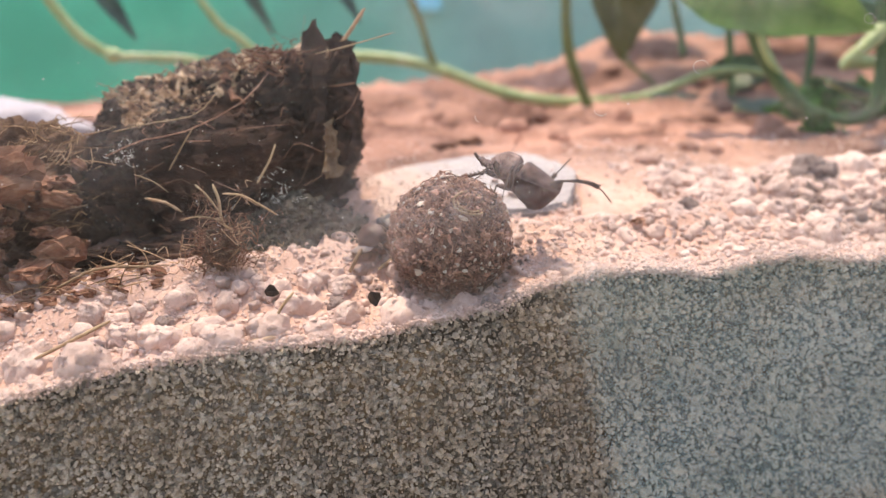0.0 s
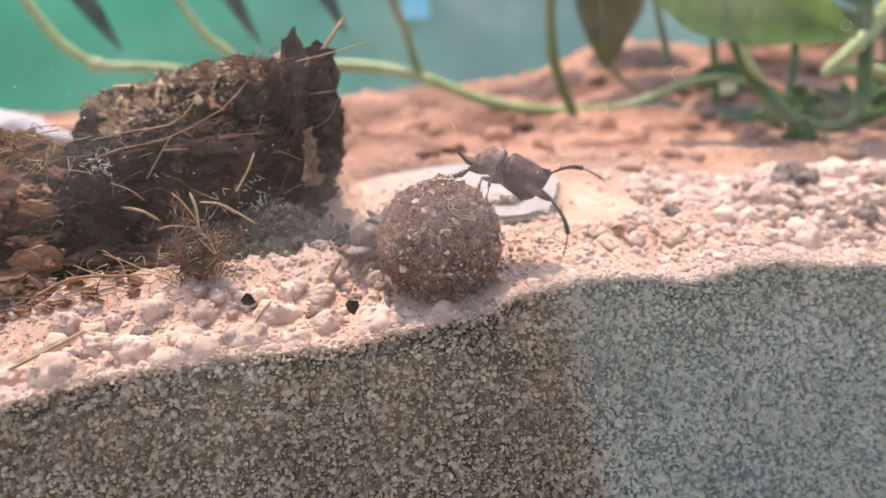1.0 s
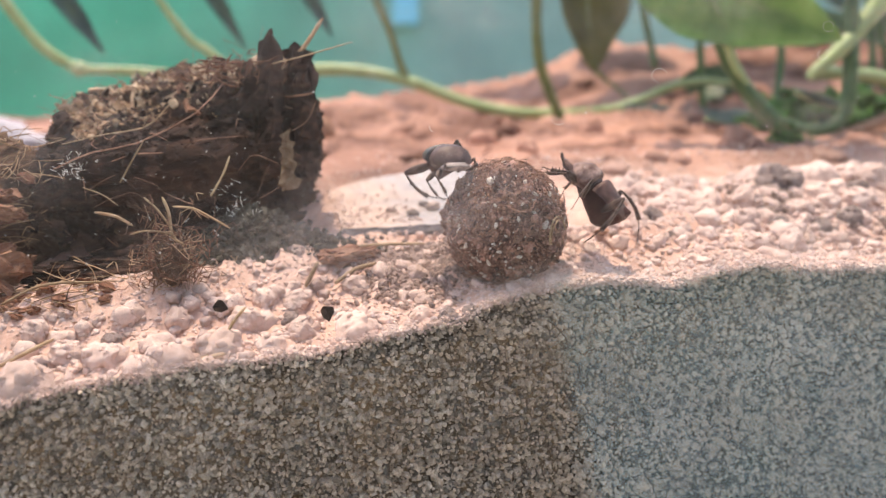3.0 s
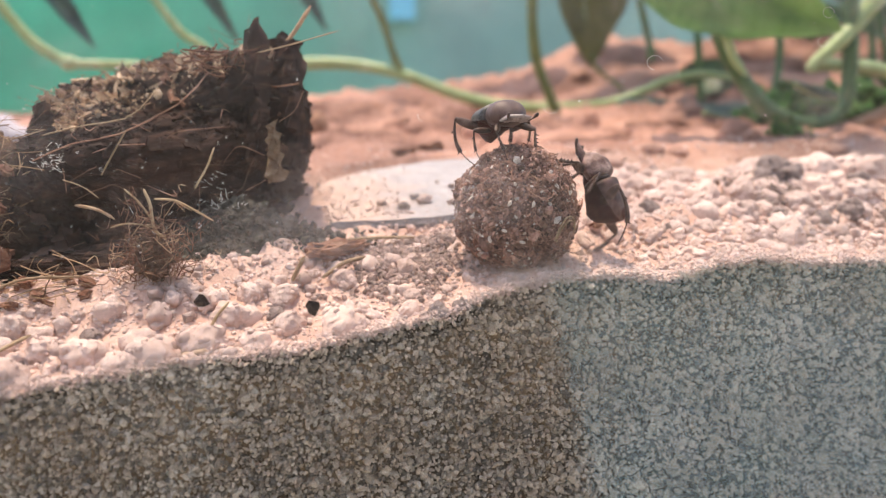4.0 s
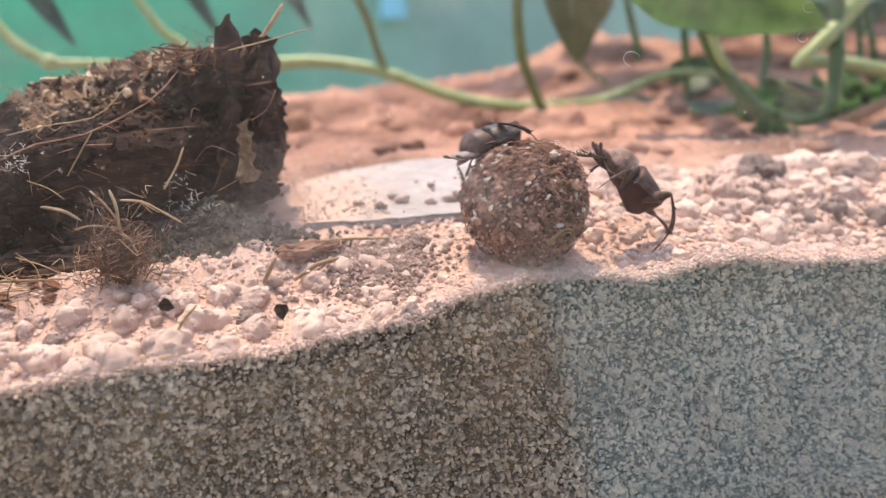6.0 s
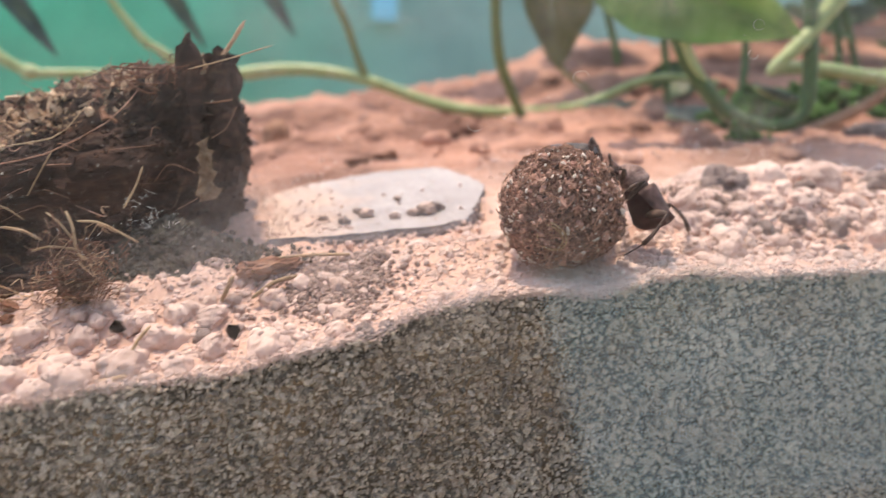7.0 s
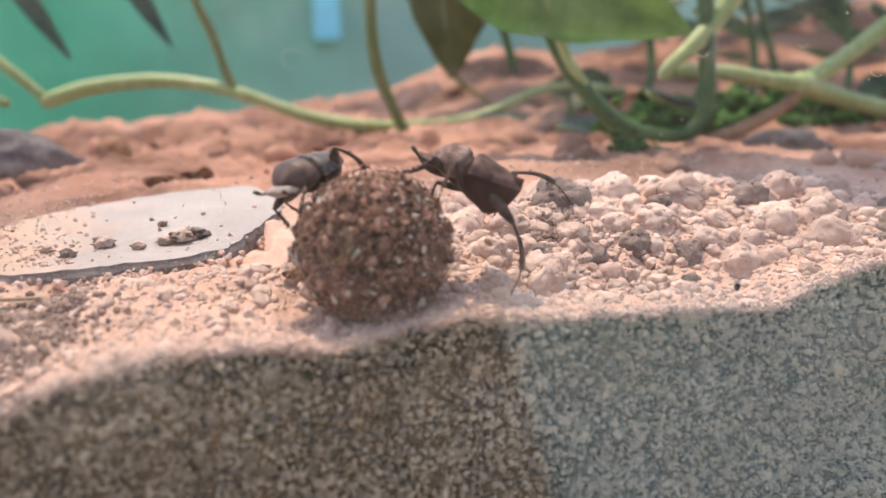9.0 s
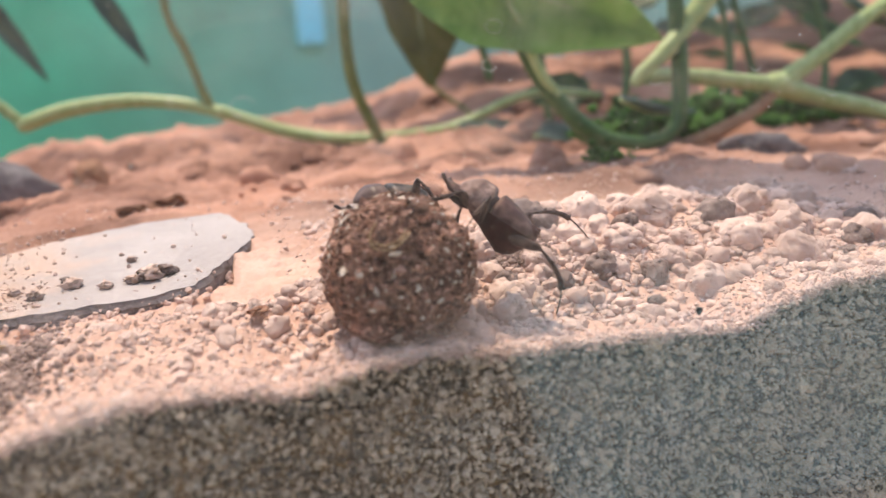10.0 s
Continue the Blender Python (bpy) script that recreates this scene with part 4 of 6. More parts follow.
def motions():
    rows, turn, last = [], 0.0, BALL_ROWS[0]
    for r in BALL_ROWS:
        turn += math.degrees((r[1] - last[1]) / BALL_R)
        rows.append((r[0], pose(r[1], BALL_Y, r[2], 0, turn, 0)))
        last = r
    # one more row in the long roll keeps each turn under a right angle
    mid = Vector((0.0915, BALL_Y, 0.0253))
    at = [r[0] for r in rows].index(7)
    rows.insert(at, (6.3, pose(*mid, 0, math.degrees((mid.x - BALL_ROWS[0][1]) / BALL_R), 0)))
    walk(ball, rows)
    times = [r[0] for r in PULLER_ROWS]
    steps = sorted(set(times + [0.25, 0.75, 1.25, 1.75, 2.25, 3.0, 3.5, 4.25, 4.75, 5.25, 6.0, 6.5, 7.25, 7.75, 8.25, 8.75, 9.25, 9.75]))
    up1 = Vector((0.55, -0.16, 0.82))
    walk(puller, [(t, body_pose(Vector(h), Vector(q), up1)) for t, h, q in PULLER_ROWS])
    walk(pusher, [(r[0], pusher_pose(r[0])) for r in PUSHER_ROWS])
    steps = sorted(set(steps + [r[0] for r in PUSHER_ROWS]))
    tracks = {}
    for t in steps:
        c = ball_at(t)
        b1 = body_pose(between(PULLER_ROWS, t, 1), between(PULLER_ROWS, t, 2), up1)
        b2 = pusher_pose(t)
        for side in (1, -1):
            near = side  # the left side of the hauling beetle faces the pane
            sway = 0.16 * math.sin(7.0 * t + 1.6 * side)
            to = (between(PULLER_ROWS, t, 1) - c).normalized()
            front = c + (Vector((to.x, 0, to.z)).normalized() + Vector((-0.38 + sway, -0.28 * near, 0.10))).normalized() * BALL_R
            middle = c + (Vector((to.x, 0, to.z)).normalized() + Vector((0.42, -0.34 * near, -0.30 + sway))).normalized() * BALL_R
            hind = between(HIND_FEET, t, 2 if near == 1 else 1)
            for kind, foot in (("front_leg", front), ("middle_leg", middle), ("hind_leg", hind)):
                tracks.setdefault(("puller", kind, side), []).append((t, leg_pose(b1, kind, side, foot, PULLER_K)))
            # the pusher keeps its feet on the ball where it can reach it
            sway = 0.0018 * math.sin(6.0 * t + 1.9 * side)
            for kind, rest in (("front_leg", (0.0105 + sway, 0.0048, -0.0088)), ("middle_leg", (-0.0005 - sway, 0.0088, -0.0080)), ("hind_leg", (-0.0100 + sway, 0.0062, -0.0085))):
                foot = foothold(c, b2 @ Vector((rest[0], rest[1] * side, rest[2])), ground_base)
                tracks.setdefault(("pusher", kind, side), []).append((t, leg_pose(b2, kind, side, foot, PUSHER_K, 0.55)))
    for (who, kind, side), track in tracks.items():
        thigh, shin = (puller_legs if who == "puller" else pusher_legs)[kind, side]
        walk(thigh, [(t, m[0]) for t, m in track])
        walk(shin, [(t, m[1]) for t, m in track])


# ---- rotten wood chunk ----
def build_wood():
    cx, cy, cz = -0.018, 0.088, 0.041
    v0, f0 = ICO6
    out, top = [], []
    for p in v0:
        q = np.sign(p) * np.abs(p) ** 0.62
        q /= max(1.0, np.max(np.abs(q)) * 1.02)
        x = cx + 0.042 * q[0]
        z = cz + 0.0315 * q[2] + 0.22 * (x - cx) * max(0.0, q[2]) - 0.003 * max(0.0, q[2])
        y = cy + 0.036 * q[1] + 0.018 * max(0.0, q[2]) + 0.014 * max(0.0, -0.1 - q[2])
        z -= 0.020 * max(0.0, q[2]) * max(0.0, -q[1]) * min(1.0, max(0.0, 0.62 - 0.6 * q[0]))
        x -= 0.011 * max(0.0, -q[2] - 0.05) * max(0.0, q[0])
        top.append(q[2] > 0.72)
        n = Vector(p)
        rag = 0.0045 * fbm((x, y, z), 55, 4) + 0.0026 * fbm((x * 0.5, y, z * 1.6), 230, 4) + 0.0012 * abs(fbm((x, y, z), 800, 3))
        if q[2] > 0.75:
            rag += 0.005 * abs(fbm((x, y, 2.0), 190, 3))
        out.append((x + n.x * rag, y + n.y * rag, z + n.z * rag))
    wood = empty("rotten_wood_chunk", pose(0, 0, 0), "ragged dark brown chunk of rotten fibrous wood on sand", "wood chunk")
    piece("body", mesh_of("body", out, f0, WOOD), wood)
    piece("lower_lump", lump("lower_lump", 5, 0.011, WOOD, 0.4, 4.0, 21, (2.6, 0.9, 0.6), 0.16), wood, "crumbled black foot of the chunk", at=pose(-0.030, 0.050, 0.009))
    # torn flakes on its top and edges
    def flake(k, c, size, tilt, material):
        n = 9
        ring = [(math.cos(2 * math.pi * i / n) * RNG.uniform(0.35, 1.25), math.sin(2 * math.pi * i / n) * RNG.uniform(0.25, 0.8)) for i in range(n)]
        v = []
        for h in (0.07, -0.07):
            v += [(a, b, h + 0.25 * a * a * RNG.uniform(-0.3, 1)) for a, b in ring] + [(0, 0, h)]
        f = []
        for i in range(n):
            j = (i + 1) % n
            f += [(i, j, n, n), (n + 1 + j, n + 1 + i, 2 * n + 1, 2 * n + 1), (i, n + 1 + i, n + 1 + j, j)]
        m = Matrix.Translation(c) @ Euler(tilt).to_matrix().to_4x4() @ Matrix.Scale(size, 4)
        return np.array([m @ Vector(p) for p in v]), quads_to_tris(f)
    tops = [i for i in range(len(out)) if top[i] and out[i][1] < 0.108]
    for k in range(270):
        if k < 220:
            x, y, z = np.array(out[RNG.choice(tops)]) + np.array([0, 0, RNG.uniform(-0.0028, -0.0004)])
            tilt = (RNG.normal(0, 0.75), RNG.normal(0, 0.75), RNG.uniform(0, 6.3))
        else:
            x = RNG.uniform(-0.06, 0.022)
            z = RNG.uniform(0.014, 0.044)
            y = 0.0512 + 0.35 * max(0.0, z - 0.041) + 0.42 * max(0.0, 0.037 - z)
            tilt = (1.2 + RNG.normal(0, 0.3), RNG.normal(0, 0.4), RNG.normal(0, 0.6))
        v, f = flake(k, (x, y, z), RNG.uniform(0.0018, 0.0062 if k < 220 else 0.004), tilt, None)
        piece("flake", mesh_of("flake", v, f, BARK if k % 5 == 1 and x > -0.03 and k < 220 else (CRUST if k % 2 else WOOD_FLAKE) if k % 3 and k < 220 else WOOD, False), wood)
    # torn upright plates along its crest and at its end
    for k in range(70):
        if k < 16:
            c = (RNG.uniform(0.006, 0.021), RNG.uniform(0.068, 0.086), RNG.uniform(0.065, 0.0725))
            size = RNG.uniform(0.0035, 0.0065)
        else:
            c = np.array(out[RNG.choice(tops)]) - np.array([0, 0, 0.0008])
            size = RNG.uniform(0.0016, 0.0034)
        v, f = flake(k, c, size, (1.5 + RNG.normal(0, 0.25), RNG.normal(0.6, 0.5), RNG.normal(0, 0.5)), None)
        piece("plate", mesh_of("plate", v, f, WOOD if k % 4 else WOOD_FLAKE, False), wood)
    # tall torn shards at its high end
    def shard(x, y, z, w, h, d, lean, seed, material=WOOD):
        cols, rows = 7, 9
        v, f = [], []
        tops = [1.0 - 0.28 * abs(fbm((i * 0.9, seed, 0.4), 1.0, 2)) - 0.35 * abs(i / (cols - 1) - 0.45) for i in range(cols)]
        for face in (-1, 1):
            for j in range(rows):
                u = j / (rows - 1)
                for i in range(cols):
                    a = i / (cols - 1) - 0.5
                    wob = 0.0026 * fbm((a * 5 + seed, u * 4, face), 1.6, 4)
                    v.append((x + a * w * (1 - 0.35 * u) + lean * u * h + wob, y + face * d * 0.5 * (1 - 0.75 * u) + 0.12 * u * h + wob, z + u * h * tops[i] + 0.5 * wob))
        m = cols * rows
        for j in range(rows - 1):
            for i in range(cols - 1):
                a = j * cols + i
                f += [(a, a + 1, a + cols + 1, a + cols), (m + a, m + a + cols, m + a + cols + 1, m + a + 1)]
            for i in (0, cols - 1):
                a = j * cols + i
                f.append((a, a + cols, m + a + cols, m + a))
        for i in range(cols - 1):
            a = (rows - 1) * cols + i
            f.append((a, a + 1, m + a + 1, m + a))
        return mesh_of("shard", v, quads_to_tris(f), material, False)

    for k, (x, y, z, w, h, d, lean) in enumerate([(0.0095, 0.060, 0.054, 0.0085, 0.0265, 0.005, 0.02), (0.0165, 0.063, 0.050, 0.0090, 0.0250, 0.006, 0.05), (0.0205, 0.067, 0.046, 0.0085, 0.0295, 0.007, 0.0), (0.0030, 0.063, 0.054, 0.0080, 0.0170, 0.005, 0.05),
                                                  (-0.006, 0.066, 0.054, 0.0070, 0.0130, 0.004, 0.12), (0.0185, 0.056, 0.036, 0.0080, 0.0240, 0.005, 0.03), (0.0105, 0.055, 0.036, 0.0090, 0.0220, 0.004, -0.05), (-0.049, 0.068, 0.044, 0.0060, 0.0120, 0.004, -0.15)]):
        piece("shard", shard(x, y, z, w, h, d, lean, 3.7 * k), wood)
    piece("bark_strip", shard(0.0136, 0.0490, 0.0315, 0.0042, 0.0180, 0.0014, -0.03, 2.2, WOOD_FLAKE), wood, "pale upright strip of split wood")
    reds = []
    for k in range(90):
        a = np.array([RNG.uniform(-0.012, 0.010), RNG.uniform(0.060, 0.072), RNG.uniform(0.062, 0.0695)])
        b = a + np.array([RNG.normal(0.003, 0.005), RNG.normal(0, 0.002), RNG.normal(0.001, 0.0018)])
        reds.append((smooth_line([a, (a + b) / 2 + RNG.normal(0, 0.0012, 3), b], 6), RNG.uniform(0.0001, 0.0003)))
    piece("red_fibres", many_tubes("red_fibres", reds, BARK), wood, "reddish torn bark fibres", kind="stuff")
    # slivers and fibres
    lines = [
        ([(0.0165, 0.071, 0.070), (0.0215, 0.070, 0.0765), (0.0265, 0.069, 0.084)], 0.0011, "splinter"),
        ([(0.0100, 0.055, 0.068), (0.020, 0.054, 0.0705), (0.0335, 0.053, 0.0745)], 0.0005, "straw"),
        ([(-0.049, 0.058, 0.045), (-0.038, 0.055, 0.0475), (-0.0255, 0.055, 0.050), (-0.018, 0.057, 0.058)], 0.0005, "straw"),
        ([(-0.033, 0.050, 0.034), (-0.029, 0.05, 0.041), (-0.026, 0.05, 0.046)], 0.0006, "straw"),
        ([(-0.0085, 0.046, 0.030), (-0.005, 0.046, 0.036), (-0.003, 0.046, 0.041)], 0.0008, "straw"),
        ([(-0.050, 0.0500, 0.038), (-0.040, 0.0500, 0.0425), (-0.028, 0.0505, 0.045), (-0.012, 0.053, 0.0535), (-0.004, 0.060, 0.063)], 0.0006, "root"),
        ([(-0.040, 0.0495, 0.026), (-0.0345, 0.0485, 0.0248), (-0.030, 0.0485, 0.022)], 0.0008, "splinter"),
        ([(-0.042, 0.046, 0.033), (-0.037, 0.045, 0.031), (-0.033, 0.044, 0.028)], 0.0005, "straw")]
    for pts, r, nm in lines:
        piece(nm, tube(nm, smooth_line(pts, 9), [r * 0.3] + [r * (0.6 if nm == "splinter" else 0.38)] * 7 + [r * 0.2], WOOD_FLAKE if nm == "splinter" else DUNG_FIBRE if nm == "root" else FIBRE, 6), wood)
    curves = []
    for k in range(130):
        if k % 3:
            a = np.array(out[RNG.choice(tops)]) + np.array([0, 0, 0.001])
        else:
            z = RNG.uniform(0.012, 0.05)
            a = np.array([RNG.uniform(-0.055, 0.02), 0.0502 + 0.35 * max(0.0, z - 0.041) + 0.42 * max(0.0, 0.037 - z), z])
        b = a + RNG.normal(0, 1, 3) * np.array([0.009, 0.003, 0.005])
        m = (a + b) / 2 + RNG.normal(0, 0.002, 3)
        curves.append((smooth_line([a, m, b], 6), RNG.uniform(0.00005, 0.00014)))
    curls = []
    for k in range(260):
        a = np.array(out[RNG.choice(tops)]) + np.array([0, 0, 0.0008])
        r, turn, rise = RNG.uniform(0.0008, 0.0026), RNG.uniform(1.5, 4.5), RNG.uniform(0, 0.0025)
        p0, tx = RNG.uniform(0, 6.3), RNG.uniform(-0.7, 0.7)
        pts = [a + np.array([r * math.cos(p0 + w), r * math.sin(p0 + w), rise * w / turn + tx * r * math.cos(p0 + w)]) for w in np.linspace(0, turn, 8)]
        curls.append((np.array(pts), RNG.uniform(0.0001, 0.00028)))
    piece("curled_fibres", many_tubes("curled_fibres", curls, ROOT), wood, "pale curled weathered fibres", kind="stuff")
    pts, sizes, up = [], [], []
    for k in range(9500):
        p = RNG.normal(size=3)
        p[2] = abs(p[2]) if k % 4 == 1 else p[2]
        p[1] = -abs(p[1]) if k % 2 else p[1]
        i = int(np.argmax(v0 @ (p / np.linalg.norm(p))))
        if out[i][1] > 0.125:
            continue
        pts.append(np.array(out[i]) + RNG.normal(0, 0.0006, 3))
        up.append(top[i])
        sizes.append(RNG.choice([0.0004, 0.0007, 0.0012, 0.0018], p=[0.4, 0.34, 0.2, 0.06]))
    pts, sizes = np.array(pts), np.array(sizes)
    up = np.array(up)
    piece("pale_crumbs", joined("pale_crumbs", *ICO1, pts[up][::2], sizes[up][::2], CRUST, (0.3, 1.0), 0.3), wood, "pale weathered wood crumbs", kind="stuff")
    piece("dark_crumbs", joined("dark_crumbs", *ICO1, pts[~up], sizes[~up], WOOD, (0.3, 1.0), 0.3), wood, kind="stuff")
    piece("fibres", many_tubes("fibres", curves, DUNG_FIBRE), wood, "fine pale plant fibres", kind="stuff")
    return wood


build_wood()


# ---- bark pieces, root tuft and straws by the chunk ----
def bark_mesh(size, seed):
    v, f = ICO3
    pts = []
    for p in v:
        q = np.sign(p) * np.abs(p) ** 0.7
        r = 1 + 0.55 * fbm(p + seed, 1.5, 3) + 0.22 * fbm(p * np.array([0.3, 1, 1]) + seed, 5, 2)
        pts.append((q[0] * size * r, q[1] * size * 0.7 * r, q[2] * size * 0.40 * r + 0.06 * size * q[0] ** 2))
    return mesh_of("bark_piece", pts, f, BARK, False)


for k in range(110):
    row = k % 7
    small = k >= 78
    x = RNG.uniform(-0.085, -0.034) if small else RNG.uniform(-0.10, -0.058)
    y = RNG.uniform(0.027, 0.037) if small else 0.036 + 0.003 * row + RNG.uniform(-0.003, 0.004)
    z = ground_base(x, y) + 0.0008 if small else 0.008 + 0.0046 * row
    thing("bark_piece", bark_mesh(RNG.uniform(0.0014, 0.003) if small else RNG.choice([0.0024, 0.0036, 0.0055], p=[0.5, 0.35, 0.15]), k * 1.7), "reddish brown weathered bark piece in a heap", "bark", "bark heap", at=pose(x, y, z, RNG.normal(0, 30), RNG.normal(0, 26), RNG.normal(0, 60)))
for k in range(14):
    x, y = RNG.uniform(-0.12, -0.066), RNG.uniform(0.06, 0.11)
    thing("bark_piece", bark_mesh(RNG.uniform(0.008, 0.014), k * 2.3 + 90), "large reddish brown bark piece in a heap", "bark", "bark heap", at=pose(x, y, ground_base(x, y) + 0.004 + 0.008 * (k % 3), RNG.normal(0, 16), RNG.normal(0, 12), RNG.normal(0, 35)))


for x, y, size, spin, label in ((0.0265, 0.0375, 0.0058, 12, "reddish brown sliver of bark lying on the sand"), (0.0335, 0.0400, 0.0040, -20, "reddish brown sliver of bark lying on the sand"), (0.1060, 0.0360, 0.0021, 30, "small rust-red chip of bark among the crumbs"),
                                (0.0715, 0.1550, 0.0050, 8, "dark red bark flake lying behind the flat stone"), (0.0840, 0.1630, 0.0058, -12, "dark red bark flake lying behind the flat stone"), (0.0780, 0.1590, 0.0032, 40, "dark red bark flake lying behind the flat stone")):
    thing("bark_piece", bark_mesh(size, 60 + 90 * x), label, "bark", "bark scraps", at=pose(x, y, ground_base(x, y) + 0.30 * size + 0.0008, 4, -6, spin))
thing("bark_piece", bark_mesh(0.0088, 41.0), "broad pinkish brown flake of bark leaning on the heap", "bark", "bark heap", at=pose(-0.0745, 0.0405, 0.0335, 62, -14, 8))
thing("humus_heap", lump("humus_heap", 6, 0.03, HEAP, 0.3, 4, 61, (1.35, 0.75, 1.25), 0.14), "brown fibrous humus heaped under the bark pieces", "humus", at=pose(-0.094, 0.074, 0.014))


def grey_pile():
    """Crumbled grey-green humus at the chunk's foot."""
    def mound(x, y):
        return (0.0115 + 0.004 * fbm((x, y, 2.0), 90, 3)) * math.exp(-((x + 0.001) / 0.020) ** 2 - ((y - 0.053) / 0.0095) ** 2)
    n = 40
    gx, gy = np.linspace(-0.032, 0.040, n), np.linspace(0.027, 0.07, n)
    v = [(x, y, ground_base(x, y) - 0.0012 + mound(x, y) + 0.0012 * fbm((x, y, 5.0), 240, 3)) for y in gy for x in gx]
    f = [(j * n + i, j * n + i + 1, (j + 1) * n + i + 1, (j + 1) * n + i) for j in range(n - 1) for i in range(n - 1)]
    m = len(v)
    v += [(x, y, z - 0.004) for x, y, z in v]
    f += [(m + a, m + d, m + c, m + b) for a, b, c, d in f]
    pts, sizes = [], []
    for k in range(3000):
        x, y = RNG.normal(0, 0.015), 0.049 + RNG.normal(0, 0.006)
        if y < 0.039 or y > 0.062:
            continue
        s = RNG.choice([0.0003, 0.0005, 0.0009, 0.0016], p=[0.45, 0.33, 0.17, 0.05])
        pts.append((x, y, ground_base(x, y) + mound(x, y) + RNG.uniform(-0.2, 0.9) * s))
        sizes.append(s)
    thing("humus_pile", mesh_of("humus_pile", v, quads_to_tris(f), HUMUS), "grey-green crumbled humus at the foot of the wood", "humus", kind="stuff")
    thing("humus_crumbs", joined("humus_crumbs", *ICO1, np.array(pts), np.array(sizes), HUMUS, (0.5, 1.0), 0.3), "grey-green humus crumbs heaped by the rotten wood", "humus", kind="stuff")


grey_pile()


def heap_fibres():
    curves = []
    for k in range(420):
        x, y = RNG.uniform(-0.10, -0.03), RNG.uniform(0.028, 0.044)
        a = np.array([x, y, ground_base(x, y) + RNG.uniform(0.0, 0.003)])
        if k > 160:
            x, y = RNG.uniform(-0.115, -0.055), RNG.uniform(0.050, 0.066)
            a = np.array([x, y, RNG.uniform(0.016, 0.050)])
        b = a + RNG.normal(0, 1, 3) * np.array([0.007, 0.003, 0.003])
        b[2] = max(b[2], ground_base(b[0], b[1]) + 0.0005)
        curves.append((smooth_line([a, (a + b) / 2 + RNG.normal(0, 0.0012, 3), b], 6), RNG.uniform(0.00006, 0.00018)))
    thing("bark_fibres", many_tubes("bark_fibres", curves, WOOD_FLAKE), "loose brown fibres tangled in the bark heap", "fibres", kind="stuff")


heap_fibres()


def mould():
    """White mould threads in small sprays."""
    curves = []
    for x, y, z, w, h in ((-0.0446, 0.0488, 0.0385, 0.004, 0.0035), (-0.002, 0.048, 0.0268, 0.007, 0.005), (-0.0115, 0.0485, 0.0165, 0.016, 0.009)):
        for k in range(38):
            a = np.array([x + RNG.normal(0, w * 0.5), y + RNG.uniform(-0.0015, 0.002), z + RNG.normal(0, h * 0.5)])
            b = a + RNG.normal(0, 0.0011, 3)
            curves.append((smooth_line([a, (a + b) / 2 + RNG.normal(0, 0.0003, 3), b], 5), RNG.uniform(0.00005, 0.0001)))
    thing("mould_threads", many_tubes("mould_threads", curves, SPECK), "fine white mould threads on the rotten wood", "mould", kind="stuff")


mould()


def build_tuft():
    tuft = empty("root_tuft", pose(-0.0185, 0.0300, 0.0070), "tangled tuft of pale brown roots and straw", "roots")
    curves = []
    for k in range(340):
        a = np.array([RNG.normal(0, 0.0047), RNG.normal(0.0, 0.0024), abs(RNG.normal(0.0075, 0.0052))])
        b = a + RNG.normal(0, 1, 3) * np.array([0.0020, 0.0015, 0.0019])
        b[2] = max(0.0002, b[2])
        m = (a + b) / 2 + RNG.normal(0, 0.0018, 3)
        curves.append((smooth_line([a, m, b], 7), RNG.uniform(0.00005, 0.00013)))
    piece("root_fibres", many_tubes("root_fibres", curves[:110], ROOT), tuft, "fine pale root fibres", kind="stuff")
    piece("straw_fibres", many_tubes("straw_fibres", curves[110:], BARK), tuft, "fine reddish brown fibres", kind="stuff")
    piece("root_core", lump("root_core", 5, 0.0042, HEAP, 0.5, 4, 5, (1.1, 0.75, 1.5), 0.3), tuft, at=pose(0, 0, 0.0050))
    for pts, r in (([(-0.0015, 0, 0.019), (0.0, -0.001, 0.015), (0.0008, -0.002, 0.009), (0.0035, -0.002, 0.0065)], 0.00055), ([(0.001, 0, 0.0165), (0.006, -0.001, 0.0160), (0.0105, -0.001, 0.0135), (0.0152, -0.001, 0.0105)], 0.00042), ([(-0.006, 0.0, 0.019), (-0.003, 0, 0.016), (0.0, 0, 0.0115)], 0.0004), ([(-0.010, 0, 0.0095), (-0.005, -0.001, 0.0105), (0.002, -0.001, 0.009)], 0.00035)):
        piece("straw", tube("straw", smooth_line(np.array(pts) + np.array([0, 0, 0.0045]), 12), [r * 0.45] + [r * 0.75] * 10 + [r * 0.35], FIBRE, 6), tuft, "stiff pale straw")
    return tuft


build_tuft()


def straw(ctrl, r, label="pale dry straw lying on the sand"):
    c = np.array([(x, y, ground_base(x, y) + h) for x, y, h in ctrl])
    o = c[0].copy()
    thing("straw", tube("straw", smooth_line(c - o, 10), [r * 0.7] + [r] * 8 + [r * 0.5], FIBRE, 6), label, "straw", "loose straws", at=Matrix.Translation(o))


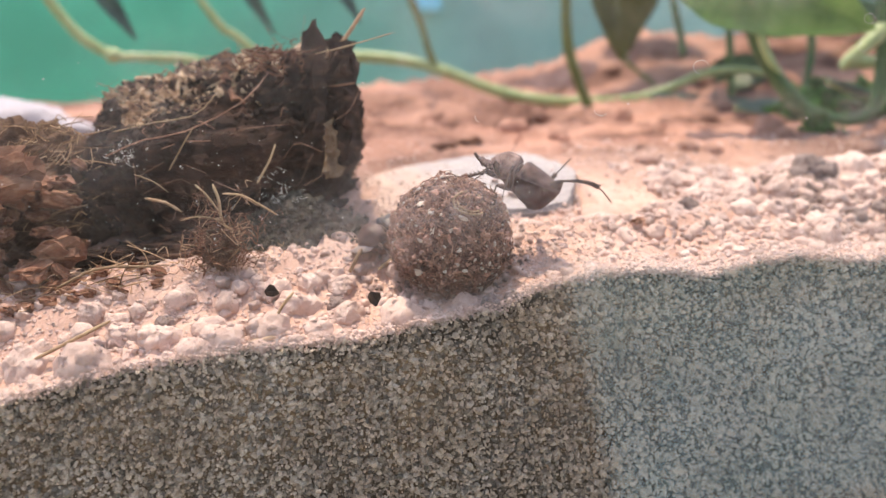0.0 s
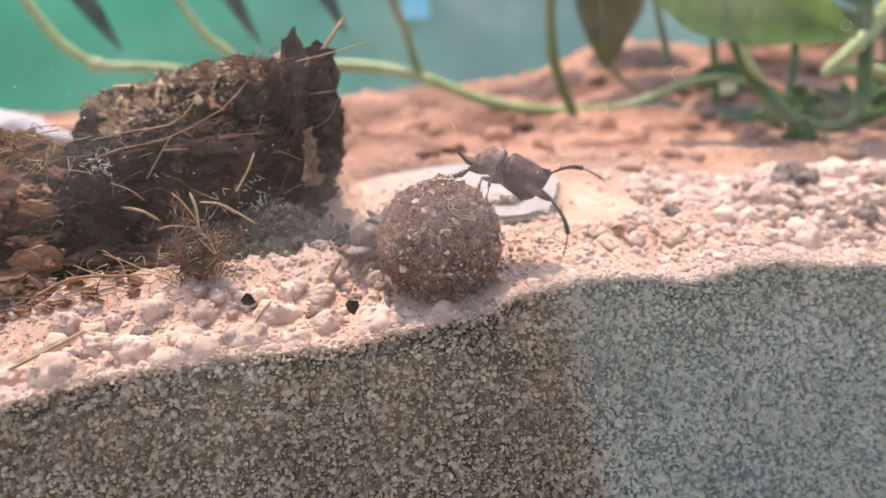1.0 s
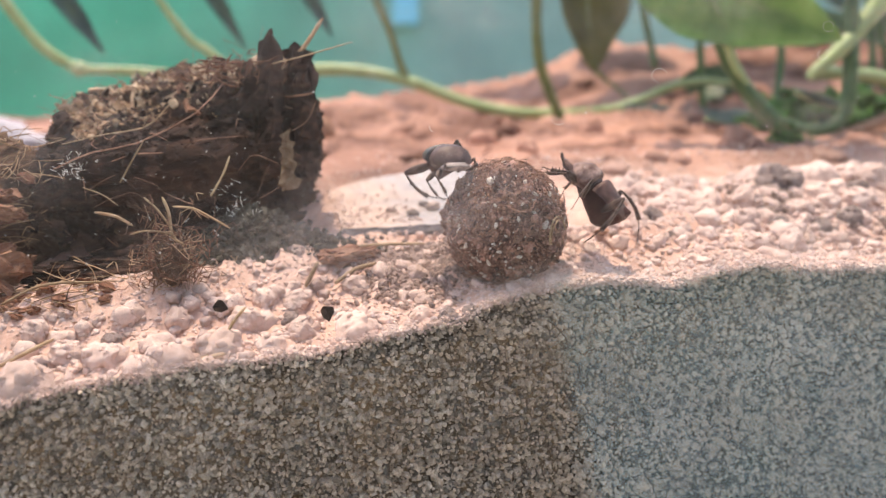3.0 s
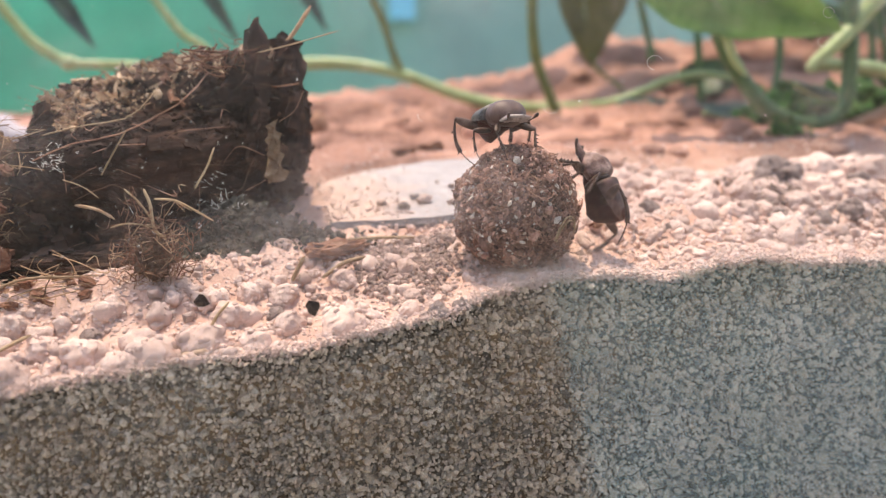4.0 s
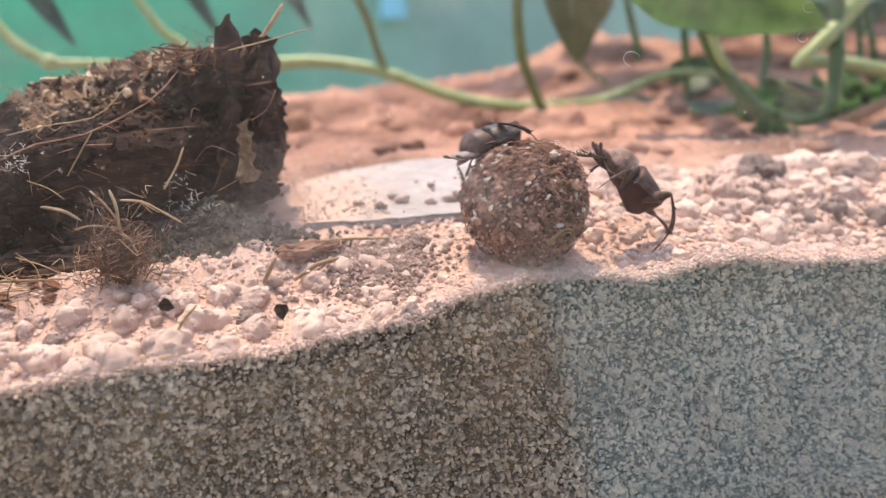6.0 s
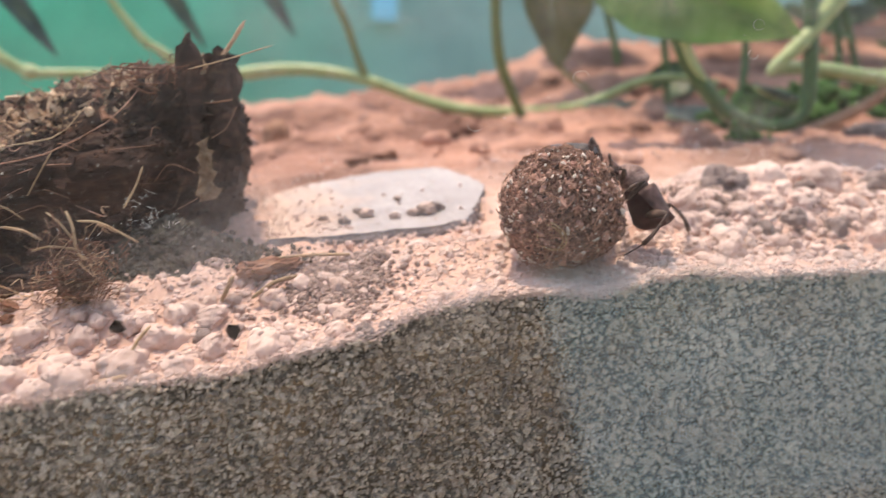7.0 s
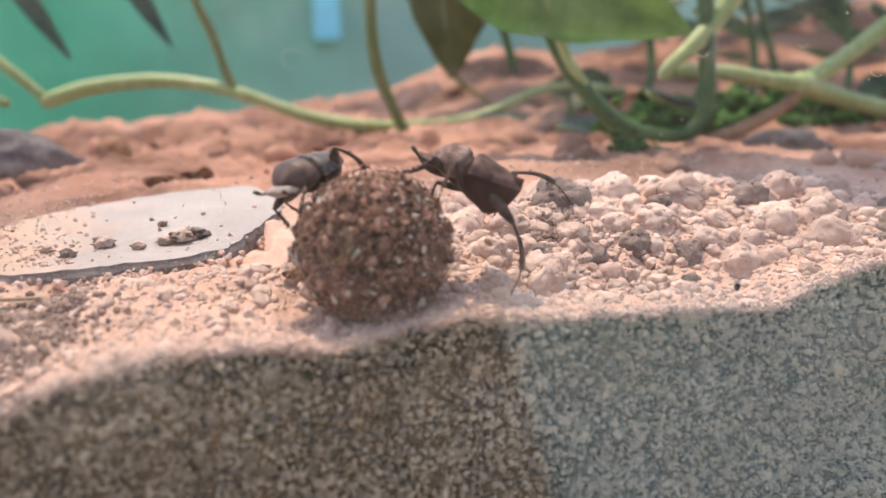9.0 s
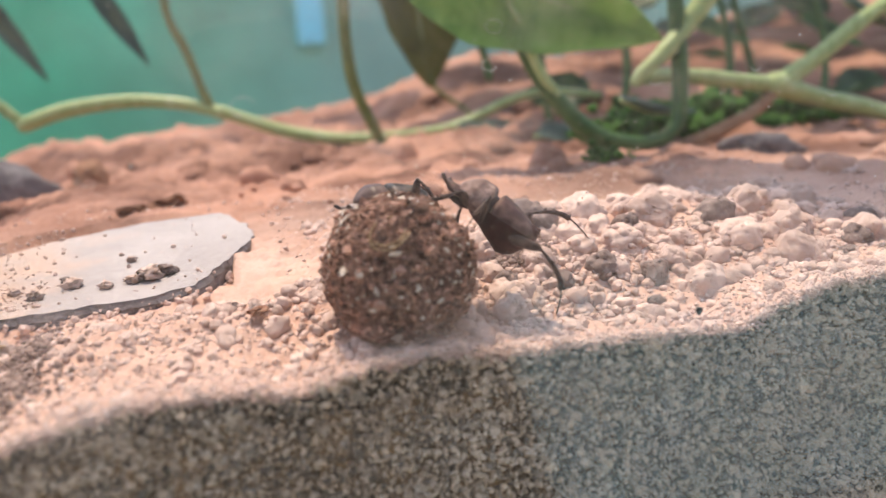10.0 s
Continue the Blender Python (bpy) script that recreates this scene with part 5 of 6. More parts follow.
for ctrl, r in (([(-0.062, 0.012, 0.004), (-0.052, 0.013, 0.006), (-0.045, 0.016, 0.006)], 0.0005), ([(-0.006, 0.010, 0.002), (-0.003, 0.011, 0.007), (0.0, 0.012, 0.010)], 0.0004),
                ([(0.016, 0.03, 0.001), (0.018, 0.029, 0.006), (0.0195, 0.029, 0.0085)], 0.0006), ([(-0.06, 0.03, 0.003), (-0.05, 0.031, 0.005), (-0.036, 0.03, 0.004)], 0.0004),
                ([(0.03, 0.045, 0.002), (0.04, 0.043, 0.003), (0.052, 0.042, 0.002)], 0.0005), ([(0.024, 0.028, 0.003), (0.03, 0.03, 0.0045), (0.037, 0.033, 0.003)], 0.0006)):
    straw(ctrl, r)
straw([(-0.011, 0.004, 0.0012), (-0.008, 0.004, 0.0015), (-0.005, 0.004, 0.0018)], 0.0007, "short dark wood splinter on the sand by the glass")


# ---- pale slab ----
def build_slab():
    out = [(0.030, 0.060), (0.050, 0.0563), (0.064, 0.0561), (0.0799, 0.0553), (0.0925, 0.0596), (0.1030, 0.0808), (0.1112, 0.0995), (0.1090, 0.1156), (0.1025, 0.1361), (0.077, 0.1366), (0.048, 0.1267), (0.030, 0.112)]
    ring = []
    for (ax, ay), (bx, by) in zip(out, out[1:] + out[:1]):
        for u in np.linspace(0, 1, 9)[:-1]:
            x, y = ax + (bx - ax) * u, ay + (by - ay) * u
            ring.append((x + 0.0012 * fbm((x, y, 3.0), 220, 3), y + 0.0012 * fbm((x, y, 8.0), 220, 3)))
    out = ring
    n = len(out)
    v = []
    for dz, grow in ((0.0016, 0.988), (0.0008, 0.992), (-0.0002, 1.004), (-0.0010, 1.0), (-0.0040, 1.0)):
        for x, y in out:
            x, y = 0.07 + (x - 0.07) * grow, 0.10 + (y - 0.10) * grow
            v.append((x, y, 0.0202 + 0.2 * (y - 0.06) + 0.06 * (x - 0.09) + dz))
    f = [tuple(range(n))]
    bm = bmesh.new()
    vs = [bm.verts.new(p) for p in v]
    bm.faces.new(vs[:n])
    bm.faces.new(vs[4 * n:][::-1])
    for k in range(4):
        for i in range(n):
            j = (i + 1) % n
            bm.faces.new((vs[k * n + j], vs[k * n + i], vs[k * n + n + i], vs[k * n + n + j]))
    bmesh.ops.recalc_face_normals(bm, faces=bm.faces)
    me = bpy.data.meshes.new("flat_stone")
    bm.to_mesh(me)
    bm.free()
    me.materials.append(SLATE)
    me.materials.append(ROCK_AND_EDGE_SHADE)
    # Side faces get the darker rock colour, painting in the edge's shade.
    for p in me.polygons:
        p.material_index = 0 if abs(p.normal.z) > 0.6 else 1
    thing("flat_stone", me, "pale lilac-grey flat stone slab sunk in the sand", "stone slab")


build_slab()


def slab_z(x, y):
    return 0.0202 + 0.2 * (y - 0.06) + 0.06 * (x - 0.09) + 0.0016


for k, (x, y, s) in enumerate([(0.0815, 0.071, 0.0034), (0.0850, 0.073, 0.0026), (0.0770, 0.070, 0.0020), (0.0620, 0.074, 0.0024), (0.0600, 0.079, 0.0016), (0.0705, 0.069, 0.0017), (0.0755, 0.090, 0.0014), (0.0540, 0.068, 0.0018), (0.0480, 0.075, 0.0016)]):
    thing("crumb_lump", lump("crumb_lump", 3, s, GREY_CLOD if k % 3 == 1 else CLOD, 0.7, 7, k + 31, (1.2, 1, 0.7), 0.2), "small earth crumb lying on the flat stone", "crumb", "crumbs on the stone", at=pose(x, y, slab_z(x, y) + s * 0.45, 0, 0, RNG.uniform(0, 360)))


def slab_drift():
    pts, sizes = [], []
    for k in range(420):
        x, y = RNG.uniform(0.03, 0.107), 0.062 + 0.08 * RNG.random() ** 1.6
        if RNG.random() < 0.8:
            x = 0.03 + 0.026 * RNG.random() ** 1.3
        s = RNG.choice([0.0003, 0.0005, 0.0009], p=[0.5, 0.38, 0.12])
        pts.append((x, y, slab_z(x, y) + 0.3 * s))
        sizes.append(s)
    for k in range(200):
        x = RNG.uniform(0.03, 0.104)
        y = np.interp(x, [0.028, 0.052, 0.0784, 0.0945, 0.104], [0.066, 0.058, 0.0565, 0.06, 0.08]) + RNG.normal(-0.0012, 0.0016)
        s = RNG.choice([0.0005, 0.0009, 0.0015], p=[0.45, 0.38, 0.17])
        pts.append((x, y, ground_base(x, y) + RNG.uniform(0.0, 0.0016)))
        sizes.append(s)
    thing("slab_crumbs", joined("slab_crumbs", *ICO1, np.array(pts), np.array(sizes), CRUMB, (0.6, 1.0), 0.2), "loose sand crumbs drifted onto the flat stone", "sand", kind="stuff")


slab_drift()


# ---- clods ----
CLODS = [crumbly("soil_clod", 0.0038, CLOD, k + 50, (1, 0.95, 0.86)) for k in range(9)]
SMALL_CLODS = [crumbly("soil_clod", 0.0038, CLOD, k + 70, (1, 0.95, 0.86), 16) for k in range(9)]
GREYS = [crumbly("soil_clod", 0.0038, GREY_CLOD, k + 80, (1, 0.95, 0.88)) for k in range(3)]


def clod(x, y, s, grey=False, sink=0.08, label="pale pink crumbly soil clod on the sand"):
    me = (GREYS if grey else CLODS if s > 0.0038 else SMALL_CLODS)[RNG.integers(3 if grey else 9)]
    ob = thing("soil_clod", me, label if not grey else "dark grey crumbly soil clod on the sand", "soil clod", "soil clods")
    ob.matrix_basis = Matrix.Translation((x, max(y, s + 0.0006), ground_base(x, y) + s * sink)) @ Euler((RNG.uniform(0, 6.3), RNG.uniform(0, 0.6), RNG.uniform(0, 6.3))).to_matrix().to_4x4() @ Matrix.Scale(s / 0.004, 4)


for x, y, s, g in ((-0.050, 0.008, 0.0072, 0), (-0.0174, 0.007, 0.0062, 0), (0.0272, 0.009, 0.0062, 0), (-0.007, 0.010, 0.0062, 0), (-0.064, 0.014, 0.006, 0), (0.006, 0.009, 0.0045, 0), (0.0, 0.022, 0.0058, 0), (0.014, 0.016, 0.005, 0),
                   (0.005, 0.028, 0.0042, 0), (-0.034, 0.014, 0.005, 0), (0.0555, 0.0035, 0.0026, 1), (0.1815, 0.0585, 0.0075, 1), (0.187, 0.056, 0.006, 1), (0.128, 0.045, 0.0042, 1), (0.193, 0.034, 0.005, 1), (0.206, 0.031, 0.0045, 1), (0.172, 0.05, 0.005, 0), (0.2, 0.06, 0.008, 0), (0.219, 0.055, 0.0075, 0)):
    clod(x, y, s, bool(g))
for k in range(350):
    if k >= 290:
        x, y, s = RNG.uniform(0.140, 0.285), RNG.uniform(0.010, 0.060), RNG.uniform(0.0018, 0.0038)
    elif k < 145:
        x, y, s = RNG.uniform(0.132, 0.285), RNG.uniform(0.020, 0.085), RNG.choice([0.0026, 0.0036, 0.0048, 0.0064], p=[0.32, 0.33, 0.24, 0.11])
    elif k < 240:
        x, y, s = RNG.uniform(-0.085, 0.05), RNG.uniform(0.003, 0.036), RNG.uniform(0.0014, 0.0042)
        if x < 0.0 and y > 0.028:
            y *= 0.5
    else:
        x, y, s = RNG.uniform(0.06, 0.135), RNG.uniform(0.028, 0.052), RNG.uniform(0.0012, 0.0032)
    clod(x, y, s, RNG.random() < 0.05)


def lump_field():
    """Smaller lumps between the clods, and the far ones."""
    pts, sizes, far, far_sizes = [], [], [], []
    for k in range(4000):
        r = RNG.random()
        if r < 0.42:
            x, y, s = RNG.uniform(0.125, 0.29), RNG.uniform(0.012, 0.10), RNG.choice([0.0008, 0.0013, 0.0022], p=[0.5, 0.35, 0.15])
        elif r < 0.75:
            x, y, s = RNG.uniform(-0.09, 0.135), RNG.uniform(0.002, 0.048), RNG.choice([0.0006, 0.0009, 0.0014, 0.0021], p=[0.4, 0.34, 0.2, 0.06])
        elif r < 0.84:
            x, y, s = RNG.uniform(-0.12, 0.45), RNG.uniform(0.09, 0.40), RNG.choice([0.0015, 0.003, 0.006, 0.009], p=[0.4, 0.35, 0.18, 0.07])
            if x < 0.115 and y < 0.16:
                s = 0.0012
        else:
            x, y, s = RNG.uniform(0.13, 0.28), RNG.uniform(0.006, 0.05), RNG.uniform(0.0007, 0.0016)
        (far if y > 0.1 else pts).append((x, max(y, s + 0.0005), ground_base(x, y) + s * 0.12))
        (far_sizes if y > 0.1 else sizes).append(s)
    rough = np.array([p * (1 + 0.35 * fbm(p, 1.3, 3) - 0.30 * abs(fbm(p + 4.0, 3.2, 3))) for p in ICO3[0]])
    base = np.array([p * (1 + 0.35 * fbm(p, 1.6, 3) - 0.22 * abs(fbm(p + 4.0, 3.0, 2))) for p in ICO2[0]])
    pts, sizes = np.array(pts), np.array(sizes)
    big = sizes > 0.00125
    me = joined("soil_lumps", rough, ICO3[1], pts[big], sizes[big] * 1.15, CRUMB, (0.7, 1.05), 0.10, True, 0.9)
    thing("soil_lumps", me, "small pale soil lumps scattered over the sand", "soil", kind="stuff")
    me = joined("soil_bits", base, ICO2[1], pts[~big], sizes[~big] * 1.15, CRUMB, (0.7, 1.05), 0.15, True, 0.9)
    thing("soil_bits", me, "tiny pale soil bits between the clods", "soil", kind="stuff")
    me = joined("earth_lumps", base, ICO2[1], np.array(far), np.array(far_sizes) * 1.1, SAND_TOP, (0.7, 1.0), 0.12, True, 0.8)
    thing("earth_lumps", me, "reddish earth lumps strewn over the back of the bed", "soil", kind="stuff")
    pts, sizes = [], []
    for k in range(2600):
        x, y = 0.047 + RNG.normal(0, 0.0075), 0.033 + RNG.normal(0, 0.0075)
        s = RNG.uniform(0.0004, 0.0012)
        if y > 0.004:
            pts.append((x, y, ground_z(x, y) + s * 0.2))
            sizes.append(s)
    for k in range(1100):
        x, y = 0.171 + RNG.normal(0, 0.0055), 0.050 + RNG.normal(0, 0.006)
        s = RNG.uniform(0.0005, 0.0013)
        pts.append((x, y, ground_z(x, y) + s * 0.3 + 0.003 * math.exp(-((x - 0.171) / 0.006) ** 2 - ((y - 0.05) / 0.007) ** 2)))
        sizes.append(s)
    me = joined("dung_crumbs", *ICO1, np.array(pts), np.array(sizes), DUNG_DUST, (0.6, 1.0), 0.2)
    thing("dung_crumbs", me, "dark dung crumbs scattered on the pale sand", "dung", kind="stuff")


lump_field()


# ---- chips and specks on the pane ----
def chip(x, z, size, spin, label):
    v = [(-0.9, 0.0), (-0.2, 0.9), (0.35, 0.75), (1.0, -0.35), (0.2, -0.7), (-0.6, -0.55)]
    pts = [(a * size, y * size, b * size) for y in (0.0, 0.25) for a, b in v]
    n = len(v)
    f = [(0, i, i + 1, i + 1) for i in range(1, n - 1)] + [(n, n + i + 1, n + i, n + i) for i in range(1, n - 1)] + [(i, n + i, n + (i + 1) % n, (i + 1) % n) for i in range(n)]
    thing("wood_chip", mesh_of("wood_chip", pts, quads_to_tris(f), WOOD, False), label, "chip", "chips on the glass", at=pose(x, -0.0003, z, 0, spin, 0))


chip(-0.0056, 0.0061, 0.0019, 0, "dark brown pointed wood chip stuck to the glass")
chip(0.0190, 0.0033, 0.0021, 60, "dark brown folded wood chip stuck to the glass")
chip(0.1982, 0.0115, 0.0011, 70, "small dark wood chip stuck to the glass")


def specks():
    pts, sizes = [], []
    for k in range(420):
        r = RNG.random()
        if r < 0.35:
            x, z = RNG.normal(-0.02, 0.022), RNG.normal(0.035, 0.013)
        elif r < 0.6:
            x, z = RNG.normal(0.20, 0.05), RNG.normal(0.055, 0.008)
        else:
            x, z = RNG.uniform(-0.08, 0.27), RNG.uniform(0.01, 0.1)
        pts.append((x, -0.0004, z))
        sizes.append(RNG.choice([0.00009, 0.00014, 0.00022, 0.00034], p=[0.5, 0.3, 0.15, 0.05]))
    me = joined("glass_specks", *ICO1, np.array(pts), np.array(sizes), SPECK, (0.5, 1.0), 0.2)
    thing("glass_specks", me, "tiny pale dried specks on the glass", "specks", kind="stuff")
    curves = []
    for x, z, r, a0, a1 in ((0.105, 0.060, 0.0022, 0.3, 4.6), (0.1545, 0.0735, 0.0017, 0, 5.6), (0.153, 0.066, 0.0015, 2, 6.2), (0.0775, 0.049, 0.0018, 3.2, 5.6), (0.046, 0.047, 0.0014, 2.8, 4.4), (0.19, 0.062, 0.0016, 3.1, 5.9), (0.215, 0.064, 0.0014, 3.4, 6.0), (0.235, 0.058, 0.0018, 3.3, 5.5)):
        curves.append((np.array([(x + r * math.cos(a), -0.0004, z + 0.8 * r * math.sin(a)) for a in np.linspace(a0, a1, 14)]), 0.00006))
    thing("water_marks", many_tubes("water_marks", curves, SPECK), "thin curved dried water marks on the glass", "water marks", kind="stuff")


specks()


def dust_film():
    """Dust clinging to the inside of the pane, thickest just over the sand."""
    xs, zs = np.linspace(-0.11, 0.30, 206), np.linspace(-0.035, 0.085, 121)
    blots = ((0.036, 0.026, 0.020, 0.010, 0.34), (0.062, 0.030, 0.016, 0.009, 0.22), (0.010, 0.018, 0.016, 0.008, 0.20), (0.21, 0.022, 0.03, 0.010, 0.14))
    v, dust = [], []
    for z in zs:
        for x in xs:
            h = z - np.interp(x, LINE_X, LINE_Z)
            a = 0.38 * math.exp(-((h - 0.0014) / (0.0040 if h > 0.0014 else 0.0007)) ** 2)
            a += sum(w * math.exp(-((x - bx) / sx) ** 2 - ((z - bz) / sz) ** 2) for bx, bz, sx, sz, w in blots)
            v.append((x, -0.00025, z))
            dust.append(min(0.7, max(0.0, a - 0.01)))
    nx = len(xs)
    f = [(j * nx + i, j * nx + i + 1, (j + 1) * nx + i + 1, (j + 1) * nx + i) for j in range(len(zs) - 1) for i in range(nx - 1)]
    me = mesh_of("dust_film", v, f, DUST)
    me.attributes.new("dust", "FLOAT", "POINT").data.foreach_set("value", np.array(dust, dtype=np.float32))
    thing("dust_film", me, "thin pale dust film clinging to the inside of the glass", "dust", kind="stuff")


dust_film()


# ---- plants behind ----
def stem(parent, ctrl, r0, r1, material, label="", n=26, nm="stem"):
    c = smooth_line(ctrl, n)
    rad = np.linspace(r0, r1, n) * (1 + 0.06 * np.sin(np.linspace(0, 17, n)))
    return piece(nm, tube(nm, c, rad, material, 10), parent, label)


def node_knob(parent, at, r, material):
    piece("node", lump("node", 3, r, material, 0.15, 4, 2, (1.3, 1, 1)), parent, at=Matrix.Translation(at))


def leaf(parent, base, tip, width, normal, material, label="", curl=0.12):
    """A blade with a midrib fold, thick enough to have two sides."""
    base, tip, normal = Vector(base), Vector(tip), Vector(normal)
    ax = tip - base
    length = ax.length
    ax.normalize()
    side = ax.cross(normal).normalized()
    up = side.cross(ax)
    n, k = 18, 8
    v, f = [], []
    for layer in (0.0, -0.0005):
        for i in range(n + 1):
            u = i / n
            w = width * (math.sin(math.pi * u ** 0.75) ** 0.8) * (1 - 0.25 * u) * (1 + 0.03 * math.sin(u * 23))
            for j in range(k + 1):
                s = (j / k - 0.5) * 2
                p = base + ax * u * length + side * s * w * 0.5 + up * (abs(s) * w * 0.16 + curl * length * math.sin(math.pi * u) * -0.6 + 0.03 * w * math.sin(9 * u + 3 * s) + layer)
                v.append(p[:])
    m = (n + 1) * (k + 1)
    for i in range(n):
        for j in range(k):
            a, b = i * (k + 1) + j, (i + 1) * (k + 1) + j
            f += [(a, a + 1, b + 1, b), (m + a, m + b, m + b + 1, m + a + 1)]
        for j in (0, k):
            a, b = i * (k + 1) + j, (i + 1) * (k + 1) + j
            f.append((a, b, m + b, m + a))
    lf = piece("leaf", mesh_of("leaf", v, f, material), parent, label)
    rib = [base + ax * u * length + up * (curl * length * math.sin(math.pi * u) * -0.6 - 0.0008) for u in np.linspace(0, 0.97, 12)]
    piece("midrib", tube("midrib", np.array([p[:] for p in rib]), np.linspace(0.0011, 0.0003, 12), STEM, 6), lf)
    return lf


def vine(label):
    return empty("vine", pose(0, 0, 0), label, "vine", "vines behind the sand")


v1 = vine("pale green vine runner creeping over the sand")
stem(v1, [(0.0028, 0.36, 0.0903), (0.0257, 0.36, 0.0975), (0.0568, 0.355, 0.1005), (0.0854, 0.345, 0.0975), (0.1110, 0.335, 0.0900), (0.1434, 0.330, 0.0775), (0.1712, 0.322, 0.0710), (0.1985, 0.316, 0.0695), (0.2350, 0.310, 0.0715), (0.2570, 0.306, 0.0780), (0.2760, 0.302, 0.0860), (0.300, 0.298, 0.090), (0.33, 0.29, 0.085)], 0.0044, 0.0022, STEM, "pale green runner", 44)
for p in ((0.0028, 0.36, 0.0903), (0.1110, 0.335, 0.0900), (0.1985, 0.316, 0.0695)):
    node_knob(v1, p, 0.0042, STEM)
stem(v1, [(0.0028, 0.36, 0.0903), (-0.0203, 0.36, 0.1119), (-0.0300, 0.36, 0.1180), (-0.0431, 0.36, 0.1351), (-0.0511, 0.36, 0.1488), (-0.058, 0.36, 0.17)], 0.0030, 0.0022, STEM)
stem(v1, [(0.0875, 0.34, 0.19), (0.0857, 0.34, 0.1504), (0.0950, 0.34, 0.1253), (0.1016, 0.338, 0.1029), (0.106, 0.336, 0.092)], 0.0026, 0.0028, STEM_OLIVE)
for x, y, z in ((0.2000, 0.315, 0.069), (0.2210, 0.305, 0.066)):
    stem(v1, [(x, y, z), (x + 0.002, y, z - 0.008), (x + 0.001, y - 0.002, ground_base(x, y) - 0.003)], 0.0016, 0.0022, STEM_RED, "brown aerial root", 10, "root")
v2 = vine("green vine rising beside a node")
stem(v2, [(-0.16, 0.36, 0.19), (-0.1410, 0.36, 0.1455), (-0.1263, 0.36, 0.1223), (-0.1140, 0.36, 0.1088), (-0.0978, 0.36, 0.0994), (-0.0826, 0.36, 0.0985), (-0.05, 0.365, 0.0975), (-0.02, 0.37, 0.09)], 0.0036, 0.0028, STEM, "", 34)
node_knob(v2, (-0.0978, 0.36, 0.0994), 0.0048, STEM)
v3 = vine("olive hanging vine stem rooting in the sand")
stem(v3, [(0.181, 0.29, 0.2), (0.1785, 0.29, 0.1414), (0.1784, 0.29, 0.1174), (0.1812, 0.29, 0.0961), (0.1898, 0.29, 0.0746), (0.1956, 0.29, 0.0605), (0.197, 0.29, 0.052)], 0.0036, 0.0032, STEM_OLIVE)
v4 = vine("vine with a yellowing leaf hanging tip down")
leaf(v4, (0.233, 0.34, 0.190), (0.2386, 0.34, 0.099), 0.068, (0.15, -1, 0.1), LEAF_OLD, "yellowing olive leaf hanging tip down", 0.04)
stem(v4, [(0.2386, 0.34, 0.108), (0.243, 0.34, 0.098), (0.256, 0.338, 0.088), (0.262, 0.335, 0.082)], 0.0018, 0.0012, STEM_OLIVE)
stem(v4, [(0.236, 0.34, 0.183), (0.234, 0.345, 0.21), (0.23, 0.35, 0.24)], 0.0022, 0.0022, STEM_OLIVE)
v5 = vine("green vine sagging in a loop near the glass")
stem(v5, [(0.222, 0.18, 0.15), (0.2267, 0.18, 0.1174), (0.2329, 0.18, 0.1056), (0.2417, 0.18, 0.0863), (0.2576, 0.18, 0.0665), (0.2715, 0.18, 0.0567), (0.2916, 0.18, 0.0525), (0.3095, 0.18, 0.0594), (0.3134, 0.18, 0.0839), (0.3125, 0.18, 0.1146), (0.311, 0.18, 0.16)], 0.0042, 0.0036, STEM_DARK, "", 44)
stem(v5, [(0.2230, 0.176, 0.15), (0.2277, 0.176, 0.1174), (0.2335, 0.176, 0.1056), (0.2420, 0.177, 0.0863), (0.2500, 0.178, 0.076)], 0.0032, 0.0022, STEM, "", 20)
leaf(v5, (0.176, 0.165, 0.135), (0.296, 0.165, 0.097), 0.056, (0.1, -0.9, -0.4), LEAF, "broad bright green leaf seen from below", 0.10)
v6 = vine("thick pale green forked vine stem")
stem(v6, [(0.3824, 0.2, 0.0783), (0.3600, 0.2, 0.0812), (0.3391, 0.2, 0.084), (0.3180, 0.198, 0.085), (0.3043, 0.196, 0.084)], 0.0042, 0.0034, STEM)
stem(v6, [(0.3824, 0.2, 0.0783), (0.4080, 0.2, 0.0920), (0.4347, 0.2, 0.1088), (0.4537, 0.2, 0.1194), (0.49, 0.2, 0.14)], 0.0050, 0.0038, STEM)
stem(v6, [(0.3824, 0.2, 0.0783), (0.4080, 0.2, 0.0710), (0.4352, 0.2, 0.0650), (0.4623, 0.2, 0.0590), (0.50, 0.2, 0.056)], 0.0052, 0.0042, STEM)
node_knob(v6, (0.3824, 0.2, 0.0783), 0.0066, STEM)
stem(v6, [(0.3800, 0.2, 0.0755), (0.3700, 0.198, 0.0674), (0.3421, 0.195, 0.0562), (0.3100, 0.19, 0.048), (0.302, 0.188, 0.043)], 0.0032, 0.0036, STEM_RED, "pinkish brown creeping root", 20, "root")
v7 = vine("thick pale green upright vine stem")
stem(v7, [(0.2905, 0.182, 0.0800), (0.2950, 0.18, 0.0859), (0.3040, 0.18, 0.0925), (0.3129, 0.18, 0.1006), (0.3281, 0.18, 0.1176), (0.350, 0.18, 0.145)], 0.0026, 0.0058, STEM)
leaf(v7, (0.285, 0.185, 0.074), (0.335, 0.2, 0.068), 0.022, (0, -0.4, 1), LEAF_DARK, "dark green leaf lying low")
for b, tp, w in (((0.262, 0.235, 0.062), (0.325, 0.225, 0.064), 0.026), ((0.33, 0.27, 0.072), (0.42, 0.25, 0.066), 0.034), ((0.24, 0.30, 0.072), (0.30, 0.28, 0.07), 0.024)):
    leaf(v7, b, tp, w, (0, -0.5, 1), LEAF_DARK, "dark green leaf lying low")
v8 = vine("dark thin upright vine stems")
